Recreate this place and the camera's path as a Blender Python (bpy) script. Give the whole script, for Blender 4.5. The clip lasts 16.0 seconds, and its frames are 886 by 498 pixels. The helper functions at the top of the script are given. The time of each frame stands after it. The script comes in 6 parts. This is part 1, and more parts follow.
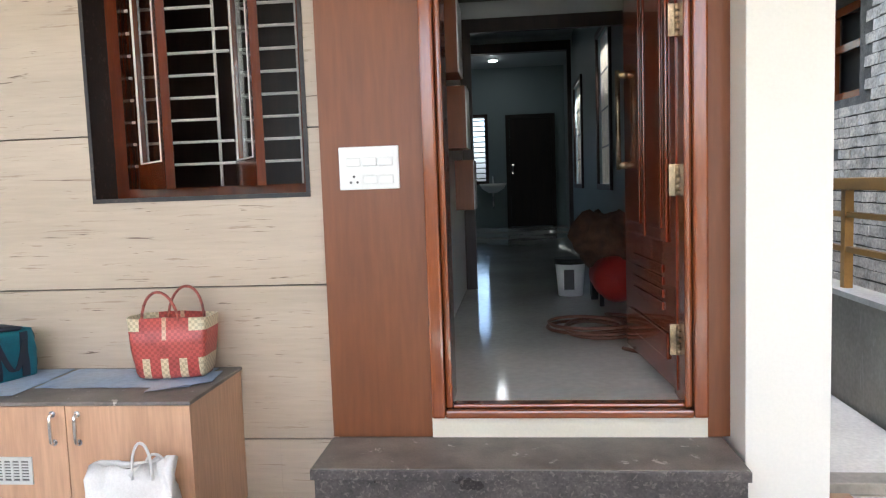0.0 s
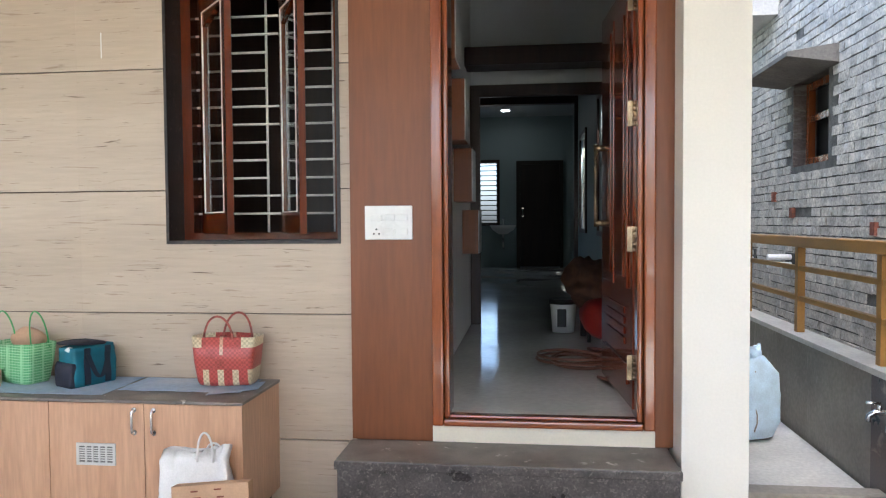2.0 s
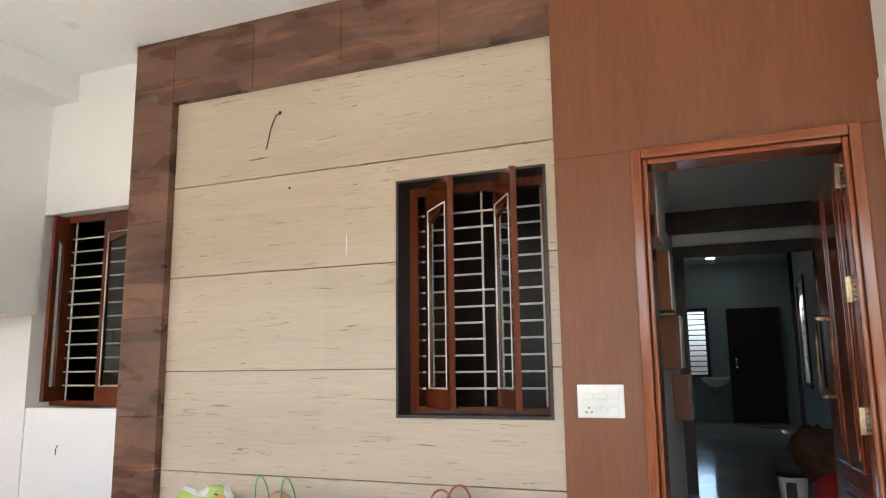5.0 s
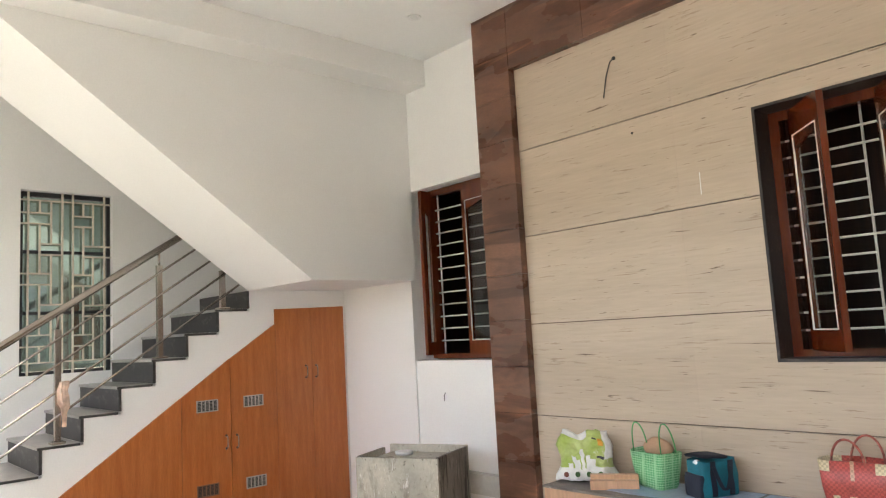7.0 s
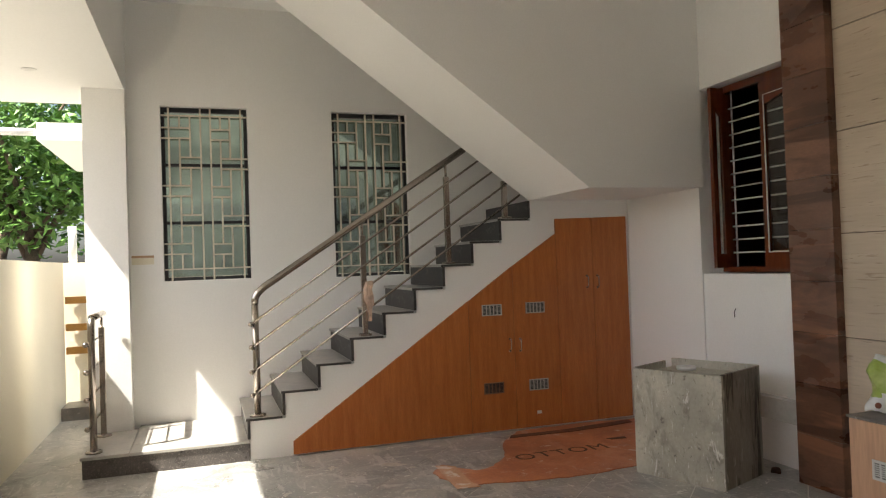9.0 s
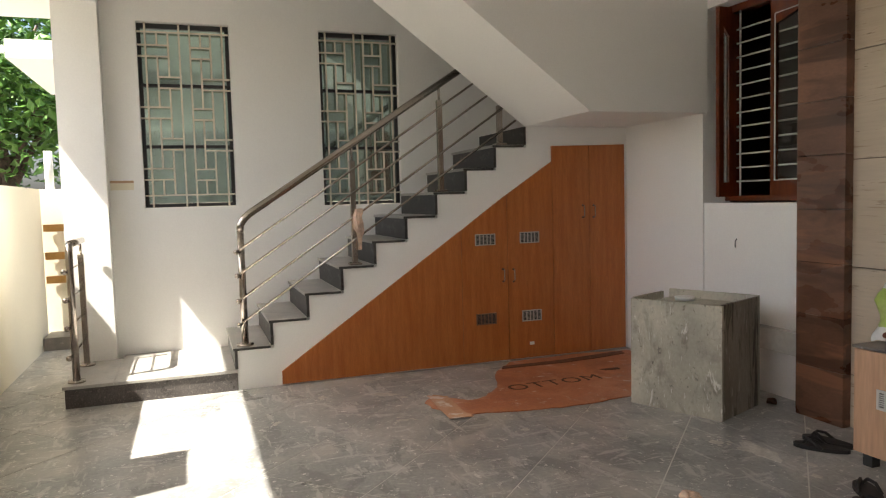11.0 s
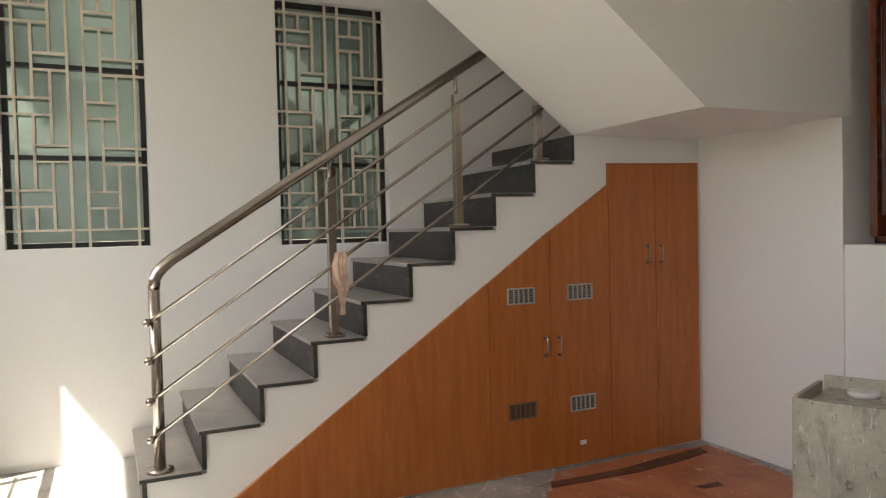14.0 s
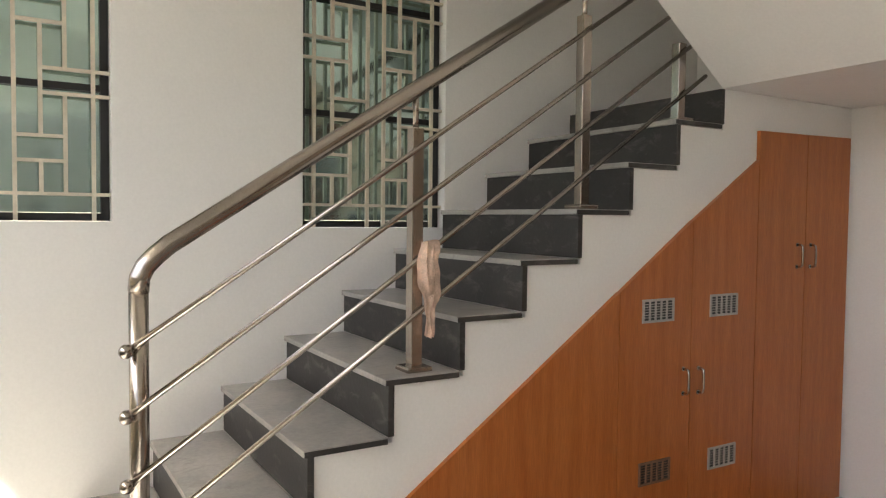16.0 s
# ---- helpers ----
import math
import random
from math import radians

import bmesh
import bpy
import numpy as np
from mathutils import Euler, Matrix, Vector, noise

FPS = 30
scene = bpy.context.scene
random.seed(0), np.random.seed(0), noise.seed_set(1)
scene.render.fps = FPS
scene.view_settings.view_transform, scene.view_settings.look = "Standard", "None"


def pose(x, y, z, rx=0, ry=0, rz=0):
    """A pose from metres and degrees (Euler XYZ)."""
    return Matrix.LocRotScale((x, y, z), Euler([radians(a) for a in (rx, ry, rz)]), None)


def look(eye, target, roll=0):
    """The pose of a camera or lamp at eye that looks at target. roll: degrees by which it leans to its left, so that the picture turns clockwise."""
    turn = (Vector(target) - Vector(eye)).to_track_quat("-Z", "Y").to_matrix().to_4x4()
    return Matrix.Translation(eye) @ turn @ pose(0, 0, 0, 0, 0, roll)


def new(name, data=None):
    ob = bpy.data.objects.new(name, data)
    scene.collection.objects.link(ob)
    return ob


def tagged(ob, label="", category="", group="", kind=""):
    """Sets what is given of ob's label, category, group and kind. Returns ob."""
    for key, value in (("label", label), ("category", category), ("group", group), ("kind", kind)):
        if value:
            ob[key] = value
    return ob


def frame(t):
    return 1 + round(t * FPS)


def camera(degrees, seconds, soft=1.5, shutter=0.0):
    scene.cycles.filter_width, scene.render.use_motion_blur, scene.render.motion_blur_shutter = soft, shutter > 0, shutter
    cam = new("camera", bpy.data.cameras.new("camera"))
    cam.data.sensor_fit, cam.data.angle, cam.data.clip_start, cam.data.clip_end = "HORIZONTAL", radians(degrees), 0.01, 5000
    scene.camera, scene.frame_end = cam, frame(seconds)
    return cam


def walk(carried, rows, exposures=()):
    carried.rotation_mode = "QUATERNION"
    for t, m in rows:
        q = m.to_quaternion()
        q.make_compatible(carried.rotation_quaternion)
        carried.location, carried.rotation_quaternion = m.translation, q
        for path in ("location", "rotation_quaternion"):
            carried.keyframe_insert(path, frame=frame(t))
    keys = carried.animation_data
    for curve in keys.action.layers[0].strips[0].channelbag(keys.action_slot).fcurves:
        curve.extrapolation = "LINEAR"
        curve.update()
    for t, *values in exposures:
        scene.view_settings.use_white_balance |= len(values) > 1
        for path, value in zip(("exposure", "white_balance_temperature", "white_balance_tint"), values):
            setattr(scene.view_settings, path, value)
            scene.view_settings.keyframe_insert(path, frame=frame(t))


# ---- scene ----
cam = camera(63.1, 16.0, soft=1.2)
PATH = [
    (0, (-0.037, 0.231, 1.237), (-0.238, 2.214, 1.063), -2.0),
    (0.5, (0.027, 0.054, 1.242), (-0.128, 2.038, 1.045), -0.5),
    (1, (0.024, -0.142, 1.257), (-0.053, 1.848, 1.076), -1.8),
    (1.5, (0.008, -0.314, 1.285), (-0.139, 1.676, 1.147), -2.4),
    (2, (0.077, -0.405, 1.308), (-0.161, 1.58, 1.235), -0.4),
    (2.5, (0.149, -0.467, 1.365), (-0.128, 1.513, 1.384), -0.3),
    (3, (0.128, -0.533, 1.431), (-0.129, 1.445, 1.582), -0.1),
    (3.2, (0.088, -0.576, 1.442), (-0.132, 1.396, 1.701), 0.0),
    (5.3, (0.079, -0.654, 1.468), (-0.853, 1.084, 1.798), -1.3),
    (5.5, (0.079, -0.641, 1.448), (-0.974, 1.03, 1.763), -1.9),
    (6, (0.045, -0.644, 1.44), (-1.108, 0.965, 1.728), -2.4),
    (6.5, (-0.011, -0.704, 1.456), (-1.387, 0.729, 1.685), -3.3),
    (7, (-0.061, -0.73, 1.455), (-1.536, 0.602, 1.681), -3.2),
    (7.5, (-0.077, -0.686, 1.475), (-1.711, 0.446, 1.69), -2.7),
    (8, (-0.093, -0.641, 1.476), (-1.911, 0.179, 1.63), -1.1),
    (8.5, (-0.084, -0.559, 1.454), (-1.971, 0.086, 1.602), -0.8),
    (9, (-0.075, -0.55, 1.384), (-1.973, 0.082, 1.421), -2.0),
    (9.5, (-0.094, -0.52, 1.336), (-1.977, 0.144, 1.232), -1.7),
    (9.7, (-0.078, -0.502, 1.328), (-1.958, 0.165, 1.194), -1.6),
    (11.8, (-0.57, -0.547, 1.321), (-2.456, 0.102, 1.174), -1.6),
    (12, (-0.674, -0.525, 1.326), (-2.57, 0.096, 1.189), -1.6),
    (12.5, (-0.996, -0.441, 1.347), (-2.897, 0.179, 1.288), 0.1),
    (13, (-1.34, -0.444, 1.333), (-3.249, 0.149, 1.269), 1.4),
    (13.5, (-1.719, -0.441, 1.359), (-3.578, 0.289, 1.254), -0.9),
    (14, (-2.116, -0.373, 1.367), (-3.93, 0.467, 1.308), -1.4),
    (14.5, (-2.496, -0.407, 1.35), (-4.259, 0.536, 1.295), 0.2),
    (15, (-2.825, -0.498, 1.347), (-4.587, 0.444, 1.254), -2.2),
    (15.5, (-3.216, -0.498, 1.345), (-5.019, 0.367, 1.289), -1.0),
    (16, (-3.56, -0.492, 1.327), (-5.269, 0.545, 1.244), 0.6),
]
EXPOSURES = [(0.0, 3.52, 5760, 6), (1.0, 3.29, 5760, 6), (2.5, 3.27, 5760, 6), (3.2, 3.24, 5840, 6), (6.0, 3.37, 6070, 6), (7.5, 2.92, 6190, 6), (8.0, 2.7, 6150, 6), (8.5, 2.02, 6540, 6), (9.2, 1.92, 6590, 6), (12.5, 2.02, 6470, 6), (14.0, 2.2, 6470, 6), (15.0, 2.54, 6470, 6), (16.0, 2.38, 6470, 6)]
walk(cam, [(t, look(eye, target, roll)) for t, eye, target, roll in PATH], exposures=EXPOSURES)

# ---- light ----
SUN_WAY = Vector((-0.30, 1.0, -1.535)).normalized()      # the way the sunlight travels
world = bpy.data.worlds.new("world")
scene.world = world
world.use_nodes = True
wn = world.node_tree.nodes
sky = wn.new("ShaderNodeTexSky")
sky.sky_type = "NISHITA"
sky.sun_disc = False
sky.sun_elevation = math.asin(-SUN_WAY.z)
sky.sun_rotation = math.atan2(-SUN_WAY.x, -SUN_WAY.y)
sky.air_density, sky.dust_density = 0.8, 5.0
wn["Background"].inputs["Strength"].default_value = 0.10
world.node_tree.links.new(sky.outputs["Color"], wn["Background"].inputs["Color"])

sun_data = bpy.data.lights.new("sun", "SUN")
sun_data.energy, sun_data.angle, sun_data.color = 5.0, radians(0.6), (1.0, 0.94, 0.85)
sun = new("sun", sun_data)
sun.matrix_world = look(-SUN_WAY * 30, (0, 0, 0))


# ---- materials ----
def material(name, rgb, rough=0.6, metal=0.0, var=0.06, scale=4.0, fine=60.0, bump=0.08, stretch=(1, 1, 1), second=None,
             amount=0.5, coat=0.0, spread=0.12, per_piece=0.0):
    """A painted or raw surface: two scales of colour noise, a fine relief and uneven gloss."""
    m = bpy.data.materials.new(name)
    m.use_nodes = True
    n, l = m.node_tree.nodes, m.node_tree.links
    b = n["Principled BSDF"]
    b.inputs["Metallic"].default_value = metal
    b.inputs["Coat Weight"].default_value = coat
    tc, mp = n.new("ShaderNodeNewGeometry"), n.new("ShaderNodeMapping")
    mp.inputs["Scale"].default_value = stretch
    l.new(tc.outputs["Position"], mp.inputs["Vector"])
    big, small = n.new("ShaderNodeTexNoise"), n.new("ShaderNodeTexNoise")
    big.inputs["Scale"].default_value, big.inputs["Detail"].default_value = scale, 5
    small.inputs["Scale"].default_value, small.inputs["Detail"].default_value = fine, 3
    l.new(mp.outputs["Vector"], big.inputs["Vector"])
    l.new(mp.outputs["Vector"], small.inputs["Vector"])
    ramp = n.new("ShaderNodeValToRGB")
    ramp.color_ramp.elements[0].position, ramp.color_ramp.elements[1].position = 0.5 - spread, 0.5 + spread
    other = second or tuple(max(0, c * (1 - var * 2.5)) for c in rgb)
    ramp.color_ramp.elements[0].color = (*other, 1)
    ramp.color_ramp.elements[1].color = (*rgb, 1)
    l.new(big.outputs["Fac"], ramp.inputs["Fac"])
    mix = n.new("ShaderNodeMix")
    mix.data_type, mix.blend_type = "RGBA", "MULTIPLY"
    mix.inputs["Factor"].default_value = 1.0
    tone = n.new("ShaderNodeMapRange")
    tone.inputs["From Min"].default_value, tone.inputs["From Max"].default_value = 0.3, 0.7
    tone.inputs["To Min"].default_value, tone.inputs["To Max"].default_value = 1 - var, 1 + var
    l.new(small.outputs["Fac"], tone.inputs["Value"])
    l.new(ramp.outputs["Color"], mix.inputs[6])
    l.new(tone.outputs["Result"], mix.inputs[7])
    colour = mix.outputs[2]
    if per_piece:
        info, hsv, pr = n.new("ShaderNodeObjectInfo"), n.new("ShaderNodeHueSaturation"), n.new("ShaderNodeMapRange")
        pr.inputs["To Min"].default_value, pr.inputs["To Max"].default_value = 1 - per_piece, 1 + per_piece
        l.new(info.outputs["Random"], pr.inputs["Value"])
        l.new(pr.outputs["Result"], hsv.inputs["Value"])
        l.new(colour, hsv.inputs["Color"])
        colour = hsv.outputs["Color"]
    l.new(colour, b.inputs["Base Color"])
    rr = n.new("ShaderNodeMapRange")
    rr.inputs["To Min"].default_value, rr.inputs["To Max"].default_value = max(0.02, rough - 0.08), min(1, rough + 0.08)
    l.new(big.outputs["Fac"], rr.inputs["Value"])
    l.new(rr.outputs["Result"], b.inputs["Roughness"])
    if bump:
        bp = n.new("ShaderNodeBump")
        bp.inputs["Strength"].default_value, bp.inputs["Distance"].default_value = bump, 0.01
        l.new(small.outputs["Fac"], bp.inputs["Height"])
        l.new(bp.outputs["Normal"], b.inputs["Normal"])
    return m


def wood(name, dark, light, rough=0.4, along="z", ring=14.0, coat=0.0, warp=3.0, per_piece=0.0):
    """Grain drawn out along one axis."""
    stretch = {"x": (0.09, 1, 1), "y": (1, 0.09, 1), "z": (1, 1, 0.09)}[along]
    m = material(name, light, rough, 0, 0.1, ring, ring * 7, 0.05, stretch, dark, coat=coat, spread=0.2, per_piece=per_piece)
    return m


def travertine(name):
    m = material(name, (0.545, 0.447, 0.342), 0.36, 0, 0.05, 3.0, 40, 0.03, (0.16, 1, 1.9), (0.475, 0.385, 0.288), spread=0.18, per_piece=0.03)
    layered(m, 1.6, (0.7, 4, 26), 0.56, 0.70, (0.47, 0.38, 0.29), 0.35, 6.0)
    layered(m, 1.5, (2.6, 4, 38), 0.605, 0.67, (0.32, 0.235, 0.165), 0.85, 5.0)
    return layered(m, 1.5, (3.0, 4, 46), 0.658, 0.70, (0.13, 0.085, 0.055), 0.9, 3.0)


def layered(m, scale, stretch, lo, hi, rgb, strength, detail=8.0):
    """Lays sparse blotches of another colour over a material."""
    n, l = m.node_tree.nodes, m.node_tree.links
    b = n["Principled BSDF"]
    old = b.inputs["Base Color"].links[0].from_socket
    tc, mp, ns, rp, mx = (n.new("ShaderNode" + k) for k in ("NewGeometry", "Mapping", "TexNoise", "ValToRGB", "Mix"))
    mp.inputs["Scale"].default_value = stretch
    ns.inputs["Scale"].default_value, ns.inputs["Detail"].default_value, ns.inputs["Roughness"].default_value = scale, detail, 0.68
    ns.inputs["Distortion"].default_value = 0.6
    l.new(tc.outputs["Position"], mp.inputs["Vector"])
    l.new(mp.outputs["Vector"], ns.inputs["Vector"])
    rp.color_ramp.elements[0].position, rp.color_ramp.elements[1].position = lo, hi
    rp.color_ramp.elements[0].color, rp.color_ramp.elements[1].color = (0, 0, 0, 1), (strength, strength, strength, 1)
    l.new(ns.outputs["Fac"], rp.inputs["Fac"])
    mx.data_type = "RGBA"
    l.new(rp.outputs["Color"], mx.inputs["Factor"])
    l.new(old, mx.inputs[6])
    mx.inputs[7].default_value = (*rgb, 1)
    l.new(mx.outputs[2], b.inputs["Base Color"])
    return m


def dusty_floor(name):
    """Grey stone tile under dust: cloudy tone, swept streaks in two directions, cement specks."""
    m = material(name, (0.38, 0.37, 0.35), 0.30, 0, 0.14, 1.5, 45, 0.08, (1, 1, 1), (0.20, 0.196, 0.19), spread=0.2, per_piece=0.06)
    layered(m, 1.1, (1.0, 1.0, 1), 0.50, 0.64, (0.53, 0.49, 0.43), 0.6)
    layered(m, 2.6, (1.0, 1.5, 1), 0.54, 0.60, (0.15, 0.146, 0.138), 0.6, 12.0)
    layered(m, 3.4, (1.0, 3.6, 1), 0.555, 0.60, (0.55, 0.53, 0.495), 0.6, 14.0)
    layered(m, 3.9, (3.8, 1.1, 1), 0.57, 0.61, (0.58, 0.555, 0.52), 0.55, 14.0)
    layered(m, 9.0, (1.2, 1.0, 1), 0.63, 0.645, (0.74, 0.71, 0.66), 0.8, 10.0)
    return layered(m, 26.0, (1.0, 1.0, 1), 0.65, 0.67, (0.78, 0.75, 0.70), 0.85, 3.0)


def glass(name, tint=(0.9, 0.95, 0.92), rough=0.02):
    m = bpy.data.materials.new(name)
    m.use_nodes = True
    b = m.node_tree.nodes["Principled BSDF"]
    b.inputs["Base Color"].default_value = (*tint, 1)
    b.inputs["Roughness"].default_value = rough
    b.inputs["Transmission Weight"].default_value = 1.0
    b.inputs["IOR"].default_value = 1.45
    return m


def lamp_glow(name, rgb, strength):
    m = bpy.data.materials.new(name)
    m.use_nodes = True
    b = m.node_tree.nodes["Principled BSDF"]
    b.inputs["Emission Color"].default_value = (*rgb, 1)
    b.inputs["Emission Strength"].default_value = strength
    return m


PAINT = material("white_wall_paint", (0.88, 0.87, 0.845), 0.62, 0, 0.02, 1.3, 90, 0.04, spread=0.3)
PAINT_CREAM = material("cream_wall_paint", (0.80, 0.74, 0.60), 0.65, 0, 0.03, 1.6, 90, 0.05, spread=0.3)
CEILING = material("ceiling_paint", (0.88, 0.88, 0.865), 0.7, 0, 0.015, 1.0, 70, 0.03, spread=0.3)
# hall white and pale blue, darkened so the colour carries the hall's dimness
HALL_PAINT_DIM = material("dimmed_hall_white_paint", (0.58, 0.60, 0.60), 0.6, 0, 0.02, 1.3, 90, 0.03, spread=0.3)
INDOOR_DIM = material("dimmed_pale_blue_wall_paint", (0.30, 0.365, 0.37), 0.55, 0, 0.02, 1.3, 90, 0.03, spread=0.3)
TRAVERTINE = travertine("travertine_tile")
GROUT = material("dark_grout", (0.16, 0.12, 0.09), 0.9)
SLATE = dusty_floor("dusty_grey_floor_tile")
JOINT = material("pale_floor_joint", (0.70, 0.68, 0.63), 0.9)
LAMINATE = wood("teak_laminate_panel", (0.172, 0.053, 0.0155), (0.20, 0.065, 0.020), 0.42, "z", 9)
CUPBOARD = wood("orange_teak_laminate", (0.40, 0.116, 0.026), (0.50, 0.168, 0.044), 0.36, "z", 30)
OAK = wood("pale_oak_laminate", (0.53, 0.315, 0.195), (0.58, 0.355, 0.225), 0.4, "z", 12)
TEAK = wood("varnished_teak", (0.20, 0.046, 0.011), (0.27, 0.068, 0.017), 0.2, "z", 26, 0.5)
TEAK_FLAT = wood("varnished_teak_rail", (0.20, 0.046, 0.011), (0.27, 0.068, 0.017), 0.2, "x", 26, 0.5)
TEAK_DARK = wood("dark_red_window_teak", (0.085, 0.016, 0.004), (0.135, 0.028, 0.007), 0.22, "z", 22, 0.35)
DOOR_WOOD = wood("dark_polished_door", (0.16, 0.030, 0.011), (0.21, 0.043, 0.015), 0.12, "z", 18, 0.6)
# wood of frames and beams; also the painted-in darkness of the unlit room
DARK_WOOD_SHADE = wood("dark_brown_wood_and_shade", (0.018, 0.009, 0.007), (0.04, 0.018, 0.012), 0.35, "z", 18)
ROSE = layered(layered(material("rosewood_stone_tile", (0.185, 0.090, 0.055), 0.28, 0, 0.12, 3.2, 70, 0.03, (0.5, 1, 1.3), (0.105, 0.046, 0.028), spread=0.12, per_piece=0.15),
                       3.0, (0.35, 1, 2.0), 0.52, 0.62, (0.05, 0.021, 0.013), 0.7, 3.0), 3.4, (0.3, 1.4, 2.4), 0.57, 0.66, (0.30, 0.135, 0.075), 0.7, 3.0)
GRANITE = layered(material("brown_black_granite", (0.11, 0.095, 0.088), 0.3, 0, 0.3, 9, 120, 0.05, second=(0.05, 0.043, 0.041), spread=0.2), 60.0, (1, 1, 1), 0.58, 0.64, (0.21, 0.18, 0.165), 0.6, 2.0)
JAMB_STONE = layered(material("dark_brown_jamb_stone", (0.036, 0.026, 0.021), 0.45, 0, 0.3, 9, 120, 0.05, second=(0.016, 0.012, 0.010), spread=0.2), 40.0, (1, 1, 1), 0.60, 0.66, (0.09, 0.065, 0.05), 0.6, 2.0)
GRANITE_TOP = layered(material("dusty_granite_top", (0.25, 0.22, 0.19), 0.45, 0, 0.14, 7, 160, 0.08, second=(0.115, 0.10, 0.09), spread=0.2), 12.0, (1, 1, 1), 0.63, 0.67, (0.62, 0.58, 0.53), 0.8)
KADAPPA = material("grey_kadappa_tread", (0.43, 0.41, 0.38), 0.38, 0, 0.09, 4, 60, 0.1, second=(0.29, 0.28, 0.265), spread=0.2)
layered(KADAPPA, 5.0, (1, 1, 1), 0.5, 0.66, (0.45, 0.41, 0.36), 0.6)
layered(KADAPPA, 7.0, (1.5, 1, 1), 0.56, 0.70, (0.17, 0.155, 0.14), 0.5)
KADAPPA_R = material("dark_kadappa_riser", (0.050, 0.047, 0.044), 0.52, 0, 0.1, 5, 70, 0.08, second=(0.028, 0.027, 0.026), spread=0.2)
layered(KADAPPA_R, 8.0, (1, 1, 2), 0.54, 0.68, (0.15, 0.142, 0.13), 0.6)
STEEL = material("brushed_stainless_steel", (0.47, 0.415, 0.365), 0.2, 1.0, 0.04, 3, 120, 0.02)
BRASS = material("polished_brass", (0.58, 0.46, 0.29), 0.34, 1.0, 0.3, 8, 140, 0.3)
CHROME = material("chrome", (0.75, 0.75, 0.76), 0.12, 1.0, 0.03, 8, 90, 0.0)
BLACK_FRAME = material("black_metal_frame", (0.02, 0.02, 0.022), 0.45)
GRILL = material("cream_painted_iron", (0.68, 0.62, 0.50), 0.5, 0, 0.06, 8, 60, 0.06)
GRILL_WHITE = material("white_painted_iron", (0.80, 0.77, 0.72), 0.45, 0, 0.05, 8, 60, 0.05)
GLASS = glass("clear_glass")
MIRROR_GLASS = material("green_reflective_glass", (0.56, 0.73, 0.69), 0.04, 0.85, 0.03, 2, 10, 0.0)
VENT = material("pale_grey_vent_plastic", (0.62, 0.62, 0.60), 0.4, 0, 0.03, 8, 60, 0.0)
VENT_BROWN = material("dull_brown_vent", (0.20, 0.115, 0.075), 0.5, 0, 0.06, 8, 60, 0.0)
VENT_GREY = material("dull_grey_vent", (0.48, 0.455, 0.42), 0.5, 0, 0.06, 8, 60, 0.0)
VENT_SLOT = material("grey_vent_slot", (0.16, 0.155, 0.15), 0.7)
PLASTIC = material("white_switch_plastic", (0.82, 0.82, 0.80), 0.3, 0, 0.02, 8, 60, 0.0)
# dark plastic; also stands in for shade in the neighbour's openings
DARK = material("dark_plastic_and_shade", (0.03, 0.03, 0.03), 0.5)
MARBLE = material("pale_grey_marble_floor", (0.72, 0.71, 0.66), 0.09, 0, 0.06, 1.4, 30, 0.01, second=(0.50, 0.50, 0.46), spread=0.25)
PLASTER = material("raw_cement_plaster", (0.33, 0.295, 0.245), 0.85, 0, 0.1, 2.5, 40, 0.2, second=(0.22, 0.198, 0.168), spread=0.2)
layered(PLASTER, 6.0, (1, 2.2, 0.3), 0.60, 0.68, (0.48, 0.45, 0.40), 0.5)
TAP_STONE = layered(material("reddish_brown_granite", (0.11, 0.055, 0.038), 0.3, 0, 0.3, 5, 90, 0.04, second=(0.045, 0.026, 0.02), spread=0.2), 9.0, (1, 1, 1), 0.58, 0.64, (0.26, 0.19, 0.15), 0.6)
COLUMN_PAINT = material("warm_white_column_paint", (0.86, 0.82, 0.74), 0.62, 0, 0.02, 1.3, 90, 0.04, spread=0.3)
CONCRETE = material("pale_concrete", (0.64, 0.61, 0.56), 0.85, 0, 0.1, 3, 45, 0.25, second=(0.50, 0.475, 0.44), spread=0.2)
BRICK = material("grey_washed_brick", (0.64, 0.585, 0.505), 0.9, 0, 0.25, 7, 40, 0.7, second=(0.36, 0.335, 0.30), spread=0.2, per_piece=0.08)
layered(BRICK, 5.0, (1, 1, 1), 0.56, 0.66, (0.70, 0.69, 0.67), 0.55)
layered(BRICK, 9.0, (1, 1, 1), 0.60, 0.68, (0.20, 0.17, 0.15), 0.6)
BRICK_RED = material("bare_red_brick", (0.30, 0.10, 0.06), 0.9, 0, 0.2, 9, 40, 0.4)
# hood concrete, far darker than CONCRETE, with still darker blotches
HOOD = layered(material("dark_mottled_concrete_hood", (0.20, 0.18, 0.155), 0.9, 0, 0.15, 4, 40, 0.4, second=(0.12, 0.105, 0.09), spread=0.2), 5.0, (1, 1, 1), 0.55, 0.66, (0.07, 0.06, 0.05), 0.6)
REVEAL = layered(material("dark_bare_brick", (0.16, 0.12, 0.10), 0.9, 0, 0.2, 9, 40, 0.5, second=(0.09, 0.07, 0.06), spread=0.2), 6.0, (1, 1, 3), 0.5, 0.6, (0.26, 0.23, 0.20), 0.6)
MORTAR = material("grey_mortar", (0.15, 0.14, 0.125), 0.95, 0, 0.15, 10, 60, 0.4)
YELLOW_RAIL = material("ochre_painted_rail", (0.42, 0.215, 0.05), 0.4, 0, 0.06, 5, 60, 0.05)
ASPHALT = material("dusty_ground", (0.17, 0.155, 0.135), 0.95, 0, 0.12, 0.8, 20, 0.4)


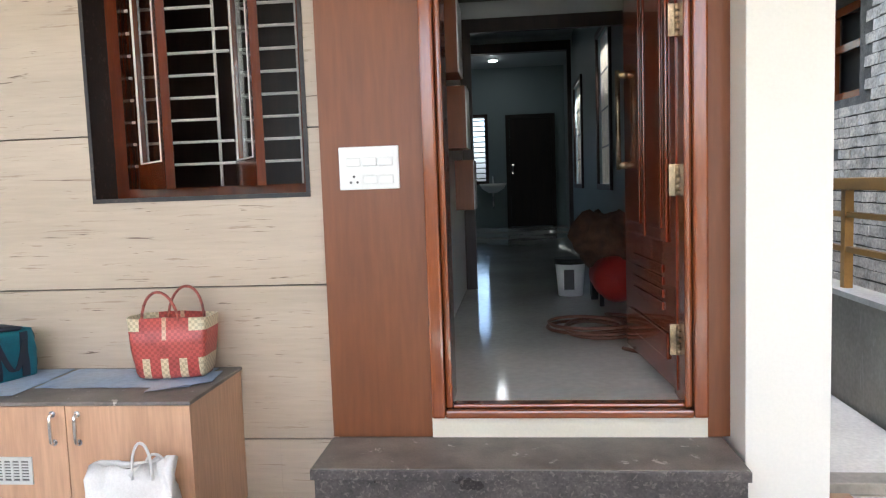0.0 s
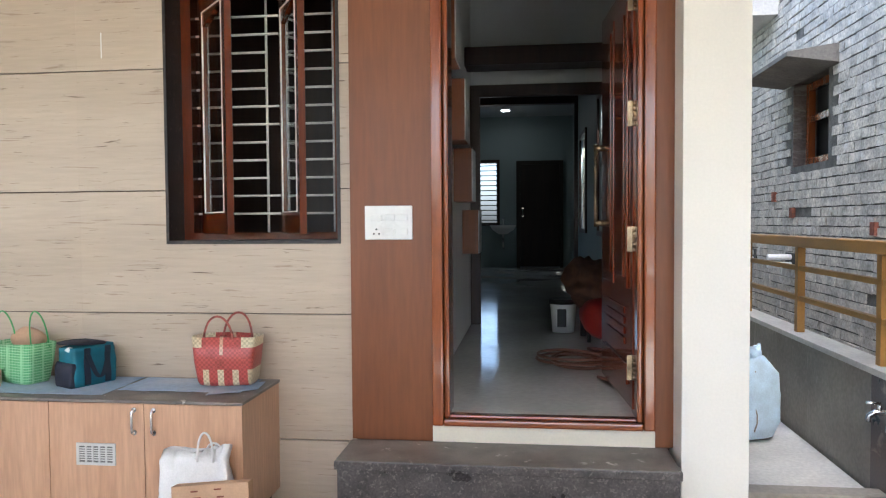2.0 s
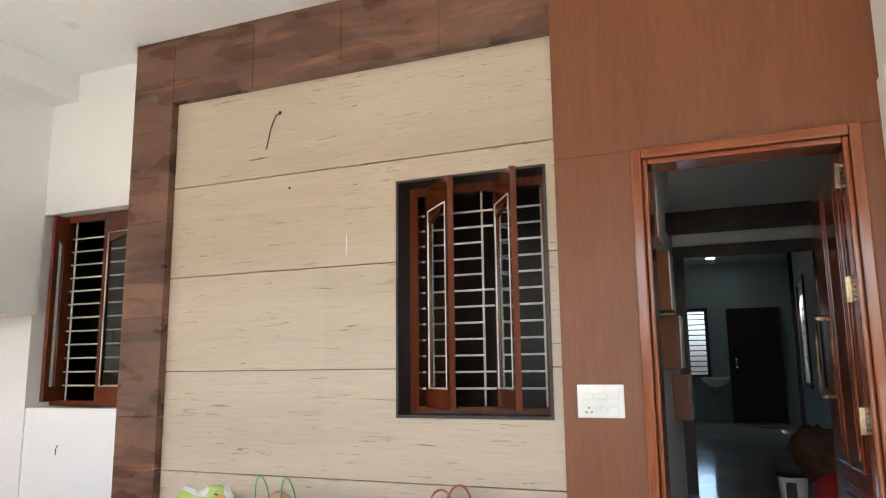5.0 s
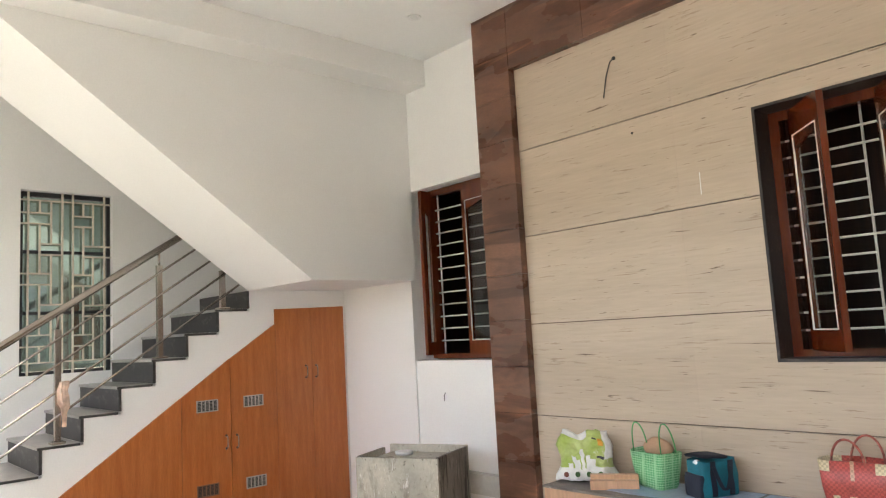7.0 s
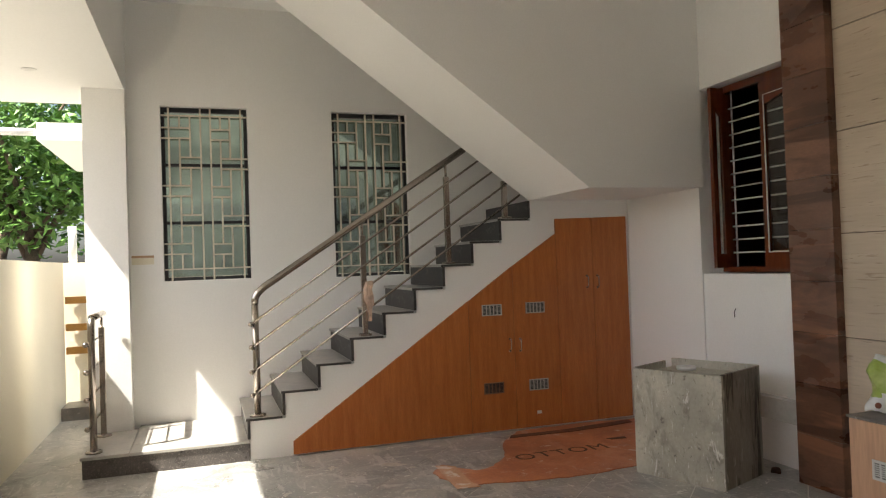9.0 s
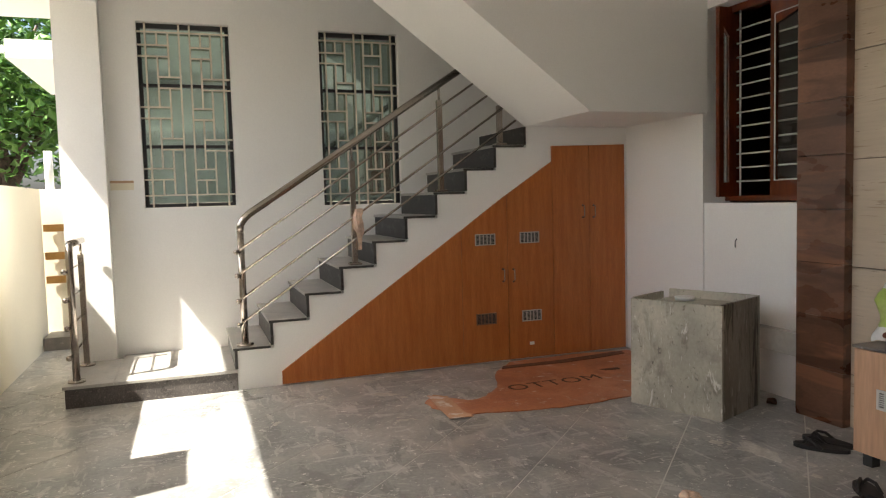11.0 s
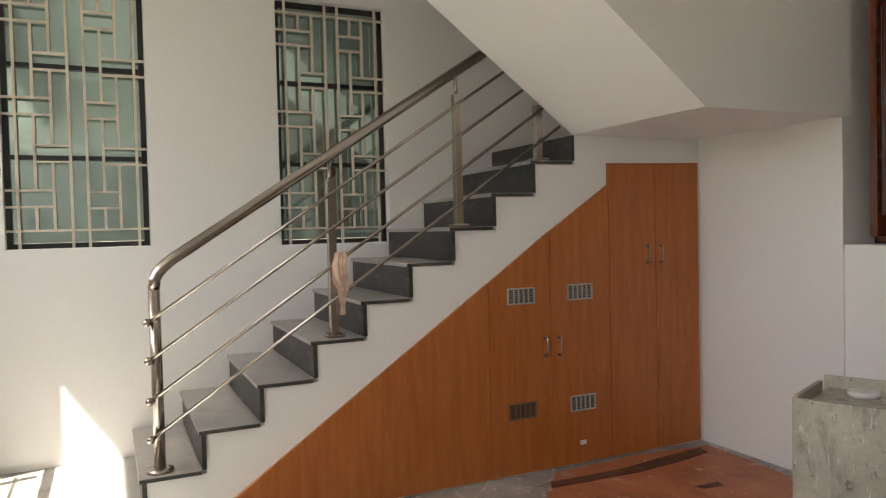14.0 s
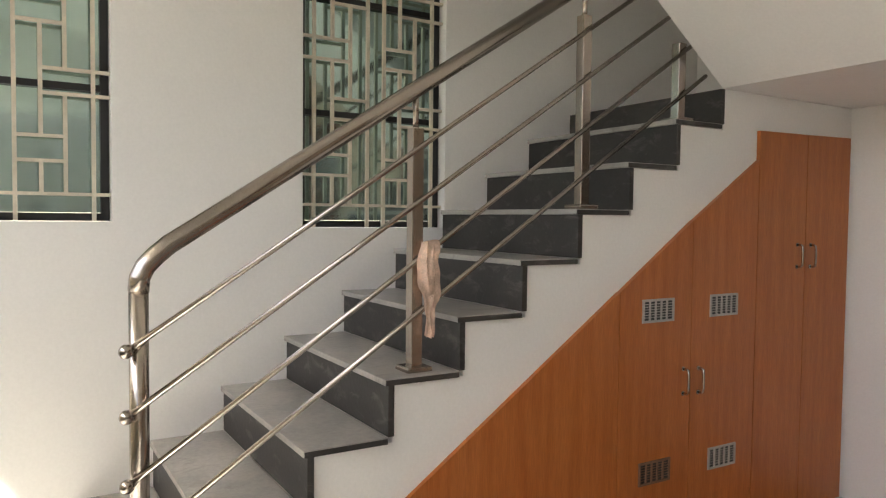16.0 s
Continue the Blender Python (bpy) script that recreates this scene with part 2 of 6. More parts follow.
# ---- mesh helpers ----
def box(bm, x0, x1, y0, y1, z0, z1, bev=0.0):
    v = [bm.verts.new(p) for p in ((x0, y0, z0), (x1, y0, z0), (x1, y1, z0), (x0, y1, z0), (x0, y0, z1), (x1, y0, z1), (x1, y1, z1), (x0, y1, z1))]
    f = [bm.faces.new([v[i] for i in q]) for q in ((3, 2, 1, 0), (4, 5, 6, 7), (0, 1, 5, 4), (1, 2, 6, 5), (2, 3, 7, 6), (3, 0, 4, 7))]
    if bev:
        edges = list({e for q in f for e in q.edges})
        bmesh.ops.bevel(bm, geom=edges, offset=bev, segments=2, affect="EDGES", profile=0.6)
    return v


def prism(bm, outline, axis, a, b):
    """An outline of (u, v) pairs pushed from a to b along an axis; u, v are the other two axes in order."""
    def at(u, v, w):
        return {"x": (w, u, v), "y": (u, w, v), "z": (u, v, w)}[axis]
    lo = [bm.verts.new(at(u, v, a)) for u, v in outline]
    hi = [bm.verts.new(at(u, v, b)) for u, v in outline]
    bm.faces.new(lo)
    bm.faces.new(hi[::-1])
    for i in range(len(lo)):
        j = (i + 1) % len(lo)
        bm.faces.new((lo[i], hi[i], hi[j], lo[j]))
    bmesh.ops.recalc_face_normals(bm, faces=bm.faces)


def tube(bm, points, r, seg=10, cap=True):
    """A round bar through points."""
    pts = [Vector(p) for p in points]
    rings, a = [], None
    for i, p in enumerate(pts):
        d = (pts[min(i + 1, len(pts) - 1)] - pts[max(i - 1, 0)]).normalized()
        if a is None:
            a = d.cross(Vector((0, 0, 1)) if abs(d.z) < 0.9 else Vector((1, 0, 0)))
        a = (a - d * a.dot(d)).normalized()
        c = d.cross(a)
        rr = r[i] if isinstance(r, (list, tuple)) else r
        rings.append([bm.verts.new(p + (a * math.cos(k * math.tau / seg) + c * math.sin(k * math.tau / seg)) * rr) for k in range(seg)])
    for q, w in zip(rings, rings[1:]):
        for k in range(seg):
            f = bm.faces.new((q[k], q[(k + 1) % seg], w[(k + 1) % seg], w[k]))
            f.smooth = True
    if cap:
        bm.faces.new(rings[0][::-1])
        bm.faces.new(rings[-1])


def ball(bm, c, r, squash=(1, 1, 1), seg=12):
    m = Matrix.Translation(c) @ Matrix.Diagonal((r * squash[0], r * squash[1], r * squash[2], 1))
    res = bmesh.ops.create_uvsphere(bm, u_segments=seg, v_segments=max(6, seg // 2 + 2), radius=1, matrix=m)
    for v in res["verts"]:
        for f in v.link_faces:
            f.smooth = True
    return res["verts"]


def thing(name, at, label, category, group="", kind=""):
    """An empty at a thing's base, that carries its parts."""
    ob = new(name)
    ob.empty_display_size = 0.1
    ob.location = at
    return tagged(ob, label, category, group, kind)


def part(name, bm, mat, parent=None, label=""):
    me = bpy.data.meshes.new(name)
    bm.normal_update()
    bm.to_mesh(me)
    bm.free()
    me.materials.append(mat)
    ob = new(name, me)
    if parent is not None:
        ob.parent = parent
        base = Vector(parent.location)
        if parent.parent is not None:
            base = Vector((0, 0, 0))
        ob.matrix_parent_inverse = Matrix.Translation(-base)
    if label:
        ob["label"] = label
    return ob


def block(name, x0, x1, y0, y1, z0, z1, mat, parent=None, label="", bev=0.0):
    bm = bmesh.new()
    box(bm, x0, x1, y0, y1, z0, z1, bev)
    return part(name, bm, mat, parent, label)


def structure(ob, label, category):
    return tagged(ob, label, category, kind="structure")


def slab(bm, axis, a0, a1, z0, z1, b0, b1, holes):
    """A wall with rectangular openings: along an axis from a0 to a1, b0 to b1 thick."""
    us = sorted({a0, a1, *(h[0] for h in holes), *(h[1] for h in holes)})
    vs = sorted({z0, z1, *(h[2] for h in holes), *(h[3] for h in holes)})
    solid = lambda i, j: 0 <= i < len(us) - 1 and 0 <= j < len(vs) - 1 and not any(
        h[0] <= (us[i] + us[i + 1]) / 2 <= h[1] and h[2] <= (vs[j] + vs[j + 1]) / 2 <= h[3] for h in holes)
    seen = {}

    def vert(i, j, k):
        key = (i, j, k)
        if key not in seen:
            b = (b0, b1)[k]
            seen[key] = bm.verts.new((us[i], b, vs[j]) if axis == "x" else (b, us[i], vs[j]))
        return seen[key]
    for i in range(len(us) - 1):
        for j in range(len(vs) - 1):
            if not solid(i, j):
                continue
            c = [(i, j), (i + 1, j), (i + 1, j + 1), (i, j + 1)]
            bm.faces.new([vert(*q, 0) for q in c])
            bm.faces.new([vert(*q, 1) for q in c[::-1]])
            for n, (di, dj) in enumerate(((0, -1), (1, 0), (0, 1), (-1, 0))):
                if not solid(i + di, j + dj):
                    p, q = c[n], c[(n + 1) % 4]
                    bm.faces.new((vert(*q, 0), vert(*p, 0), vert(*p, 1), vert(*q, 1)))
    bmesh.ops.recalc_face_normals(bm, faces=bm.faces)


def wall(name, axis, a0, a1, z0, z1, b0, b1, mat, label, holes=()):
    bm = bmesh.new()
    slab(bm, axis, a0, a1, z0, z1, b0, b1, holes)
    return structure(part(name, bm, mat), label, "wall")


# ---- the shell of the porch ----
WALL_Y = 2.84            # face of the cream tiles
PANEL_Y = 2.766          # face of the brown door panel
STAIR_X = -5.51          # open side of the stairs
SIDE_X = -6.43           # wall behind the stairs
CEIL_Z = 3.62
LOW_Z = 2.85             # low ceiling over the front strip
WIN = (-1.63, -0.785, 1.215, 2.49)
G1 = (-0.856, -0.159, 1.305, 2.76)
G2 = (0.565, 1.255, 1.285, 2.755)

ground = block("ground", -60, 60, -60, 70, -0.3, -0.02, ASPHALT)
structure(ground, "dusty bare ground round the house", "ground")
floor = block("floor", -9.5, 1.0, -2.1, 3.4, -0.15, -0.0018, JOINT)
structure(floor, "porch floor of dusty grey tiles laid diagonally", "floor")

wall("wall_main", "x", -3.60, 0.75, 0, CEIL_Z, WALL_Y + 0.02, WALL_Y + 0.23, GROUT, "front wall of the house behind cream tiles",
     [WIN, (-0.33, 0.585, 0.0, 2.46)])
wall("wall_side", "y", -1.42, 3.4, 0, CEIL_Z + 1, SIDE_X - 0.2, SIDE_X, PAINT, "white painted side wall behind the stairs with two windows", [G1, G2])
wall("wall_corner", "x", -6.43, -3.51, 0, CEIL_Z, 2.97, 3.20, PAINT, "white painted wall beside the stairs with a recessed window",
     [(-4.547, -3.6, 1.233, 2.593)])
bm = bmesh.new()
prism(bm, [(2.97, 1.87), (2.02, 1.87), (-0.33, 3.625), (-0.33, 4.4), (2.97, 4.4)], "x", -4.62, -4.51)
structure(part("wall_flight", bm, PAINT), "white wall along the upper flight of stairs", "wall")
bm = bmesh.new()
prism(bm, [(2.02, 1.872), (-0.33, 3.627), (-0.33, 3.9), (2.02, 2.15)], "x", STAIR_X, -4.62)
structure(part("soffit", bm, PAINT), "white sloping underside of the upper stair flight", "soffit")
beam = block("ceiling_beam", -4.509, -4.26, -0.33, 2.969, 3.41, CEIL_Z - 0.001, PAINT, bev=0.004)
structure(beam, "white painted ceiling beam along the stair wall", "beam")
landing = block("landing_slab", STAIR_X, -4.62, 2.02, 2.97, 1.872, 2.0, PAINT)
structure(landing, "white underside of the stair landing", "landing")
ceiling = block("ceiling", -6.6, 1.3, -1.11, 3.3, CEIL_Z, CEIL_Z + 0.15, CEILING)
structure(ceiling, "white painted porch ceiling", "ceiling")
low = block("ceiling_low", -6.9, 1.3, -2.107, -1.11, LOW_Z, CEIL_Z + 0.15, CEILING)
structure(low, "white lower ceiling beam along the open front", "ceiling")
right_beam = block("beam_right", 0.70, 1.39, -2.1, 2.985, 2.66, CEIL_Z, PAINT)
structure(right_beam, "white beam along the side of the porch", "beam")
column = block("column", 0.69, 0.955, 2.60, 2.86, 0, 2.66, COLUMN_PAINT, bev=0.004)
structure(column, "square white painted column beside the door", "column")
bm = bmesh.new()
box(bm, SIDE_X, SIDE_X + 0.145, -1.42, -1.11, 0, LOW_Z)
structure(part("column_left", bm, PAINT), "white painted pillar at the end of the side wall", "column")

corner = block("wall_corner_pier", STAIR_X, -4.547, 2.957, 2.9695, 0, 1.871, PAINT)
structure(corner, "white plastered pier under the stair landing", "wall")

# wall lining: cream tiles in rows
tiles = structure(new("tile_cladding"), "large cream travertine wall tiles with dark joints", "wall tiles")
ROWS_Z = (0.0, 0.296, 0.887, 1.468, 2.041, 2.615, 3.18)
JOINTS_X = ((-3.2, -2.15, -0.952, -0.725), (-3.2, -2.07, -0.725), (-3.2, -2.07, -0.725), (-3.2, -2.07, -0.725), (-3.2, -2.07, -0.725), (-3.2, -2.07, -0.725))
for r, xs in enumerate(JOINTS_X):
    z0, z1 = ROWS_Z[r] + 0.003, ROWS_Z[r + 1] - 0.003
    for x0, x1 in zip(xs, xs[1:]):
        hole = []
        if x1 > WIN[0] and x0 < WIN[1] and z1 > WIN[2] and z0 < WIN[3]:
            hole = [(WIN[0], WIN[1], max(z0, WIN[2]), min(z1, WIN[3]))]
        bm = bmesh.new()
        slab(bm, "x", x0 + 0.0002, x1 - 0.0002, z0, z1, WALL_Y, WALL_Y + 0.018, hole)
        part("tile", bm, TRAVERTINE, tiles)

# rosewood stone border of the cream wall
border = structure(new("stone_border"), "dark brown wood-grained stone tiles framing the cream wall", "wall border")
z = 0.0
while z < CEIL_Z - 0.01:
    z1 = min(z + 0.30, CEIL_Z)
    block("border_tile", -3.525, -3.201, WALL_Y - 0.055, WALL_Y + 0.02, z + 0.001, z1 - 0.001, ROSE, border, bev=0.002)
    z = z1
x = -3.2
while x < -0.73:
    x1 = min(x + 0.62, -0.725)
    block("border_tile", x + 0.001, x1 - 0.001, WALL_Y - 0.055, WALL_Y + 0.02, 3.178, CEIL_Z, ROSE, border, bev=0.002)
    x = x1

# door panel, step and door
panel = thing("door_panel", (0, PANEL_Y, 0.33), "reddish brown laminate panel round the main door", "wall panel", kind="structure")
block("panel_left", -0.722, -0.353, PANEL_Y, WALL_Y + 0.018, 0.332, 2.48, LAMINATE, panel)
block("panel_right", 0.612, 0.70, PANEL_Y, WALL_Y + 0.018, 0.332, 2.48, LAMINATE, panel)
block("panel_top", -0.722, 0.70, PANEL_Y, WALL_Y + 0.018, 2.482, CEIL_Z, LAMINATE, panel)
block("plinth", -0.353, 0.612, PANEL_Y - 0.01, WALL_Y + 0.1, 0.332, 0.408, PAINT_CREAM, panel, "cream painted strip under the door sill")

steps = thing("entrance_steps", (0, 2.5, 0), "two dark granite steps below the main door", "steps")
for y0, y1, z1, base in ((2.462, PANEL_Y - 0.003, 0.33, 0.165), (2.177, 2.479, 0.164, 0.0)):
    block("tread", -0.728, 0.670, y0, y1, z1 - 0.038, z1 - 0.004, GRANITE, steps, "", 0.004)
    block("dusty_face", -0.722, 0.664, y0 + 0.006, y1 - 0.0005, z1 - 0.0045, z1, GRANITE_TOP, steps, "dusty trodden granite face", 0.0015)
    block("riser", -0.718, 0.662, y0 + 0.018, y1, base, z1 - 0.0385, GRANITE, steps)

frame_door = thing("main_door", (0.13, 2.75, 0.41), "open main door of polished dark teak with brass hinges", "door", kind="structure")
DX0, DX1, DZ0, DZ1 = -0.351, 0.610, 0.41, 2.478
for a0, a1, y0, y1 in ((0.0, 0.050, 2.723, 2.93), (0.050, 0.075, 2.750, 2.93)):
    x0, x1, x2, x3 = DX0 + a0, DX0 + a1, DX1 - a1, DX1 - a0
    z0, z1, z2, z3 = DZ0 + a0 * 0.6, DZ0 + a1 * 0.6, DZ1 - a1, DZ1 - a0
    block("jamb", x0, x1 - 0.0003, y0, y1, z0, z3, TEAK, frame_door, bev=0.009)
    block("jamb", x2 + 0.0003, x3, y0, y1, z0, z3, TEAK, frame_door, bev=0.009)
    block("head", x1, x2, y0 + 0.0005, y1, z2, z3, TEAK_FLAT, frame_door, bev=0.008)
    block("sill", x1, x2, y0 + 0.0005, 2.805, z0, z1 - 0.0003, TEAK_FLAT, frame_door, bev=0.008)
HINGE = Vector((0.53, 2.86, 0))
ANGLE = radians(94)


def leaf_at(u, w, zz):
    """u along the leaf from the hinge, w through it."""
    c, s = math.cos(ANGLE), math.sin(ANGLE)
    return (HINGE.x + c * u + s * w, HINGE.y + s * u - c * w, zz)


def leaf_box(bm, u0, u1, w0, w1, z0, z1, bev=0.0):
    box(bm, u0, u1, w0, w1, z0, z1, bev)
    for v in bm.verts:
        v.co = leaf_at(*v.co)


bm = bmesh.new()
leaf_box(bm, 0, 0.80, 0.0, 0.036, 0.47, 2.395)
leaf = part("door_leaf", bm, DOOR_WOOD, frame_door)
for u0, u1 in ((0.09, 0.385), (0.415, 0.71)):
    bm = bmesh.new()
    leaf_box(bm, u0, u1, -0.010, 0.0, 1.00, 2.30, 0.006)
    part("door_panel", bm, DOOR_WOOD, frame_door)
    bm = bmesh.new()
    leaf_box(bm, u0 + 0.05, u1 - 0.05, -0.016, -0.0102, 1.05, 2.25, 0.004)
    part("door_panel", bm, DOOR_WOOD, frame_door)
for k in range(4):
    bm = bmesh.new()
    leaf_box(bm, 0.16, 0.64, -0.007, 0.0, 0.735 + k * 0.048, 0.768 + k * 0.048, 0.004)
    part("door_slat", bm, DOOR_WOOD, frame_door)
bm = bmesh.new()
leaf_box(bm, 0.09, 0.71, -0.010, 0.0, 0.56, 0.66, 0.005)
part("door_panel", bm, DOOR_WOOD, frame_door)
for zz in (0.66, 1.23, 1.78, 2.28):
    bm = bmesh.new()
    box(bm, 0.505, 0.535, 2.845, 2.853, zz - 0.055, zz + 0.055)
    for q in range(5):
        tube(bm, [(0.534, 2.842, zz - 0.055 + q * 0.022), (0.534, 2.842, zz - 0.035 + q * 0.022)], 0.008, 8)
    part("hinge", bm, BRASS, frame_door, "brass butt hinge")
bm = bmesh.new()
tube(bm, [leaf_at(0.70, -0.05, 1.28), leaf_at(0.70, -0.05, 1.72)], 0.011, 10)
for zz in (1.30, 1.70):
    tube(bm, [leaf_at(0.70, 0.0, zz), leaf_at(0.70, -0.05, zz)], 0.016, 10)
part("pull_handle", bm, BRASS, frame_door, "long brass pull handle")

threshold = block("threshold", -0.275, 0.535, 2.8055, 2.8995, 0.409, 0.4405, MARBLE)
structure(threshold, "pale marble threshold inside the main door", "floor")

# electric switch plate
plate = thing("switch_plate", (-0.545, PANEL_Y, 1.31), "white modular electric switch plate with six switches", "switch")
block("plate", -0.653, -0.438, PANEL_Y - 0.012, PANEL_Y - 0.001, 1.234, 1.385, PLASTIC, plate, bev=0.004)
for r in range(2):
    for c in range(3):
        if r == 0 or c > 0:
            if (r, c) != (1, 0):
                block("switch", -0.625 + c * 0.058, -0.575 + c * 0.058, PANEL_Y - 0.018, PANEL_Y - 0.011, 1.316 - r * 0.063, 1.346 - r * 0.063, PLASTIC, plate, bev=0.003)
bm = bmesh.new()
for dx, dz in ((0, 0.012), (-0.012, -0.008), (0.012, -0.008)):
    tube(bm, [(-0.60 + dx, PANEL_Y - 0.0135, 1.268 + dz), (-0.60 + dx, PANEL_Y - 0.0115, 1.268 + dz)], 0.0045, 8)
part("socket", bm, DARK, plate)

# ---- stairs ----
STEP_Y = (-0.262, -0.009, 0.255, 0.513, 0.768, 1.017, 1.261, 1.509, 1.759, 2.022)
STEP_Z = (0.303, 0.482, 0.66, 0.839, 1.016, 1.192, 1.368, 1.546, 1.725)
stairs = thing("staircase", (-5.97, 0.9, 0.0), "staircase with grey stone treads, dark risers and a white side", "stairs", kind="structure")
for k, zz in enumerate(STEP_Z):
    y0, y1 = STEP_Y[k], STEP_Y[k + 1]
    low_z = 0.152 if k == 0 else STEP_Z[k - 1]
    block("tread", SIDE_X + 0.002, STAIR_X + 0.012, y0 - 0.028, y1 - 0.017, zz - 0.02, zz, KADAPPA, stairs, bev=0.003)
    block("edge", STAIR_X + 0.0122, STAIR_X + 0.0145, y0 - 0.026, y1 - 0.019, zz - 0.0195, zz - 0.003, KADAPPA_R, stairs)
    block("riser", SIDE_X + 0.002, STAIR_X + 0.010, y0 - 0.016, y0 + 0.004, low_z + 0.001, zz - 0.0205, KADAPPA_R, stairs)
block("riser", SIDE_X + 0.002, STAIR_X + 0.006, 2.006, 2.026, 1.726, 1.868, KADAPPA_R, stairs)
outline = [(-0.2615, 0.0), (-0.2615, STEP_Z[0] - 0.0205)]
for k in range(9):
    outline += [(STEP_Y[k + 1] + 0.004, STEP_Z[k] - 0.0205), (STEP_Y[k + 1] + 0.004, (STEP_Z[k + 1] if k < 8 else 1.89) - 0.0205)]
outline += [(2.97, 1.8695), (2.97, 0.0)]
bm = bmesh.new()
prism(bm, outline, "x", SIDE_X + 0.003, STAIR_X)
part("side", bm, PAINT, stairs, "white plastered side of the staircase")

plinth = thing("stair_platform", (-5.97, -0.8, 0), "low stone platform at the foot of the stairs", "platform", kind="structure")
block("slab", SIDE_X + 0.145, -5.49, -1.375, -1.066, 0.128, 0.15, KADAPPA, plinth, bev=0.003)
block("slab", SIDE_X, -5.49, -1.064, -0.263, 0.128, 0.15, KADAPPA, plinth, bev=0.003)
block("front", SIDE_X, -5.50, -1.362, -0.263, 0.0, 0.1275, GRANITE, plinth, "dark polished granite face")

# under-stair cupboards
W0, W1 = STAIR_X + 0.001, STAIR_X + 0.019


def wood_top(y):
    return min(1.59, 0.105 + (y - 0.045) * 0.683)


def cupboard_door(name, y0, y1, z0, tops):
    bm = bmesh.new()
    prism(bm, [(y0, z0), (y1, z0), (y1, tops[1]), (y0, tops[0])], "x", W0, W1)
    return bm


cupboard = thing("stair_cupboard", (STAIR_X, 1.5, 0), "orange teak laminate cupboards built in under the stairs", "cupboard")
G = 0.0018
part("panel", cupboard_door("panel", 0.045, 1.448 - G, 0.012, (wood_top(0.045), wood_top(1.448))), CUPBOARD, cupboard)
for y0, y1, t0, t1 in ((1.448, 1.841, None, None), (1.841, 2.246, None, None), (2.246, 2.588, 1.715, 1.72), (2.588, 2.927, 1.72, 1.727)):
    tops = (t0 or wood_top(y0), t1 or wood_top(y1))
    door = part("door", cupboard_door("door", y0 + G, y1 - G, 0.012, tops), CUPBOARD, cupboard)


def bow_handle(parent, at, out, up, size=0.10, reach=0.03, r=0.006, mat=CHROME):
    at, out, up = Vector(at), Vector(out), Vector(up)
    bm = bmesh.new()
    pts = [at + up * (size / 2) * a + out * reach * b for a, b in ((-1, 0), (-0.99, 0.7), (-0.9, 0.97), (-0.5, 1.02), (0, 1.04), (0.5, 1.02), (0.9, 0.97), (0.99, 0.7), (1, 0))]
    tube(bm, pts, r, 8)
    for s in (-1, 1):
        tube(bm, [at + up * (size / 2) * s, at + up * (size / 2) * s + out * 0.004], r * 1.8, 10)
    return part("handle", bm, mat, parent, "curved steel pull handle")


for yy, zz in ((1.798, 0.695), (1.887, 0.69), (2.525, 1.18), (2.625, 1.178)):
    bow_handle(cupboard, (W1, yy, zz), (1, 0, 0), (0, 0, 1), 0.098, 0.028, 0.0052, STEEL)


def vent(parent, u0, u1, z0, z1, face, axis, slot=VENT_SLOT, mat=VENT, note="pale grey louvre vent"):
    """A louvred vent on a face: a frame and slots. axis x: the face looks along x."""
    bm = bmesh.new()

    def b(a0, a1, c0, c1, d0, d1):
        box(bm, d0, d1, a0, a1, c0, c1) if axis == "x" else box(bm, a0, a1, -d1, -d0, c0, c1)
    f = face if axis == "x" else -face
    t = 0.012 if axis == "y" else 0.009
    b(u0, u1, z0, z0 + t, f, f + 0.006)
    b(u0, u1, z1 - t, z1, f, f + 0.006)
    b(u0, u0 + t, z0 + t, z1 - t, f, f + 0.006)
    b(u1 - t, u1, z0 + t, z1 - t, f, f + 0.006)
    n = 5
    for i in range(1, n):
        u = u0 + t + (u1 - u0 - 2 * t) * i / n
        b(u - 0.004, u + 0.004, z0 + t, z1 - t, f, f + 0.005)
    for i in range(1, 7):
        zz = z0 + t + (z1 - z0 - 2 * t) * i / 7
        half = 0.0022 if axis == "y" else 0.0013
        b(u0 + t, u1 - t, zz - half, zz + half, f, f + (0.004 if axis == "y" else 0.0025))
    ob = part("vent", bm, mat, parent, note)
    bm = bmesh.new()
    b(u0 + 0.003, u1 - 0.003, z0 + 0.003, z1 - 0.003, f - 0.001, f + 0.0012)
    part("vent_backing", bm, slot, ob)


for y0, z0, grey in ((1.563, 0.94, 1), (1.948, 0.942, 1), (1.56, 0.312, 0), (1.958, 0.31, 1)):
    vent(cupboard, y0, y0 + 0.172, z0, z0 + 0.09, W1, "x", DARK, VENT_GREY if grey else VENT_BROWN,
         "grey louvre vent" if grey else "brown louvre vent")

# stair railing
railing = thing("stair_railing", (-5.58, -0.2, 0.287), "stainless steel stair railing with four thin bars", "railing")
RX = -5.575
SLOPE = 0.650
bm = bmesh.new()
tube(bm, [(RX, -0.197, 0.31), (RX, -0.197, 1.13)], 0.025, 16)
part("newel_post", bm, STEEL, railing)
bm = bmesh.new()
tube(bm, [(RX, -0.197, 0.3035), (RX, -0.197, 0.317), (RX, -0.197, 0.323)], [0.06, 0.06, 0.03], 18)
part("post_flange", bm, STEEL, railing)
bm = bmesh.new()
tube(bm, [(RX, -0.197, 1.13), (RX, -0.194, 1.165), (RX, -0.18, 1.195), (RX, -0.155, 1.222), (RX, -0.12, 1.252), (RX, 1.75, 1.252 + 1.87 * SLOPE)], 0.027, 16)
part("handrail", bm, STEEL, railing)
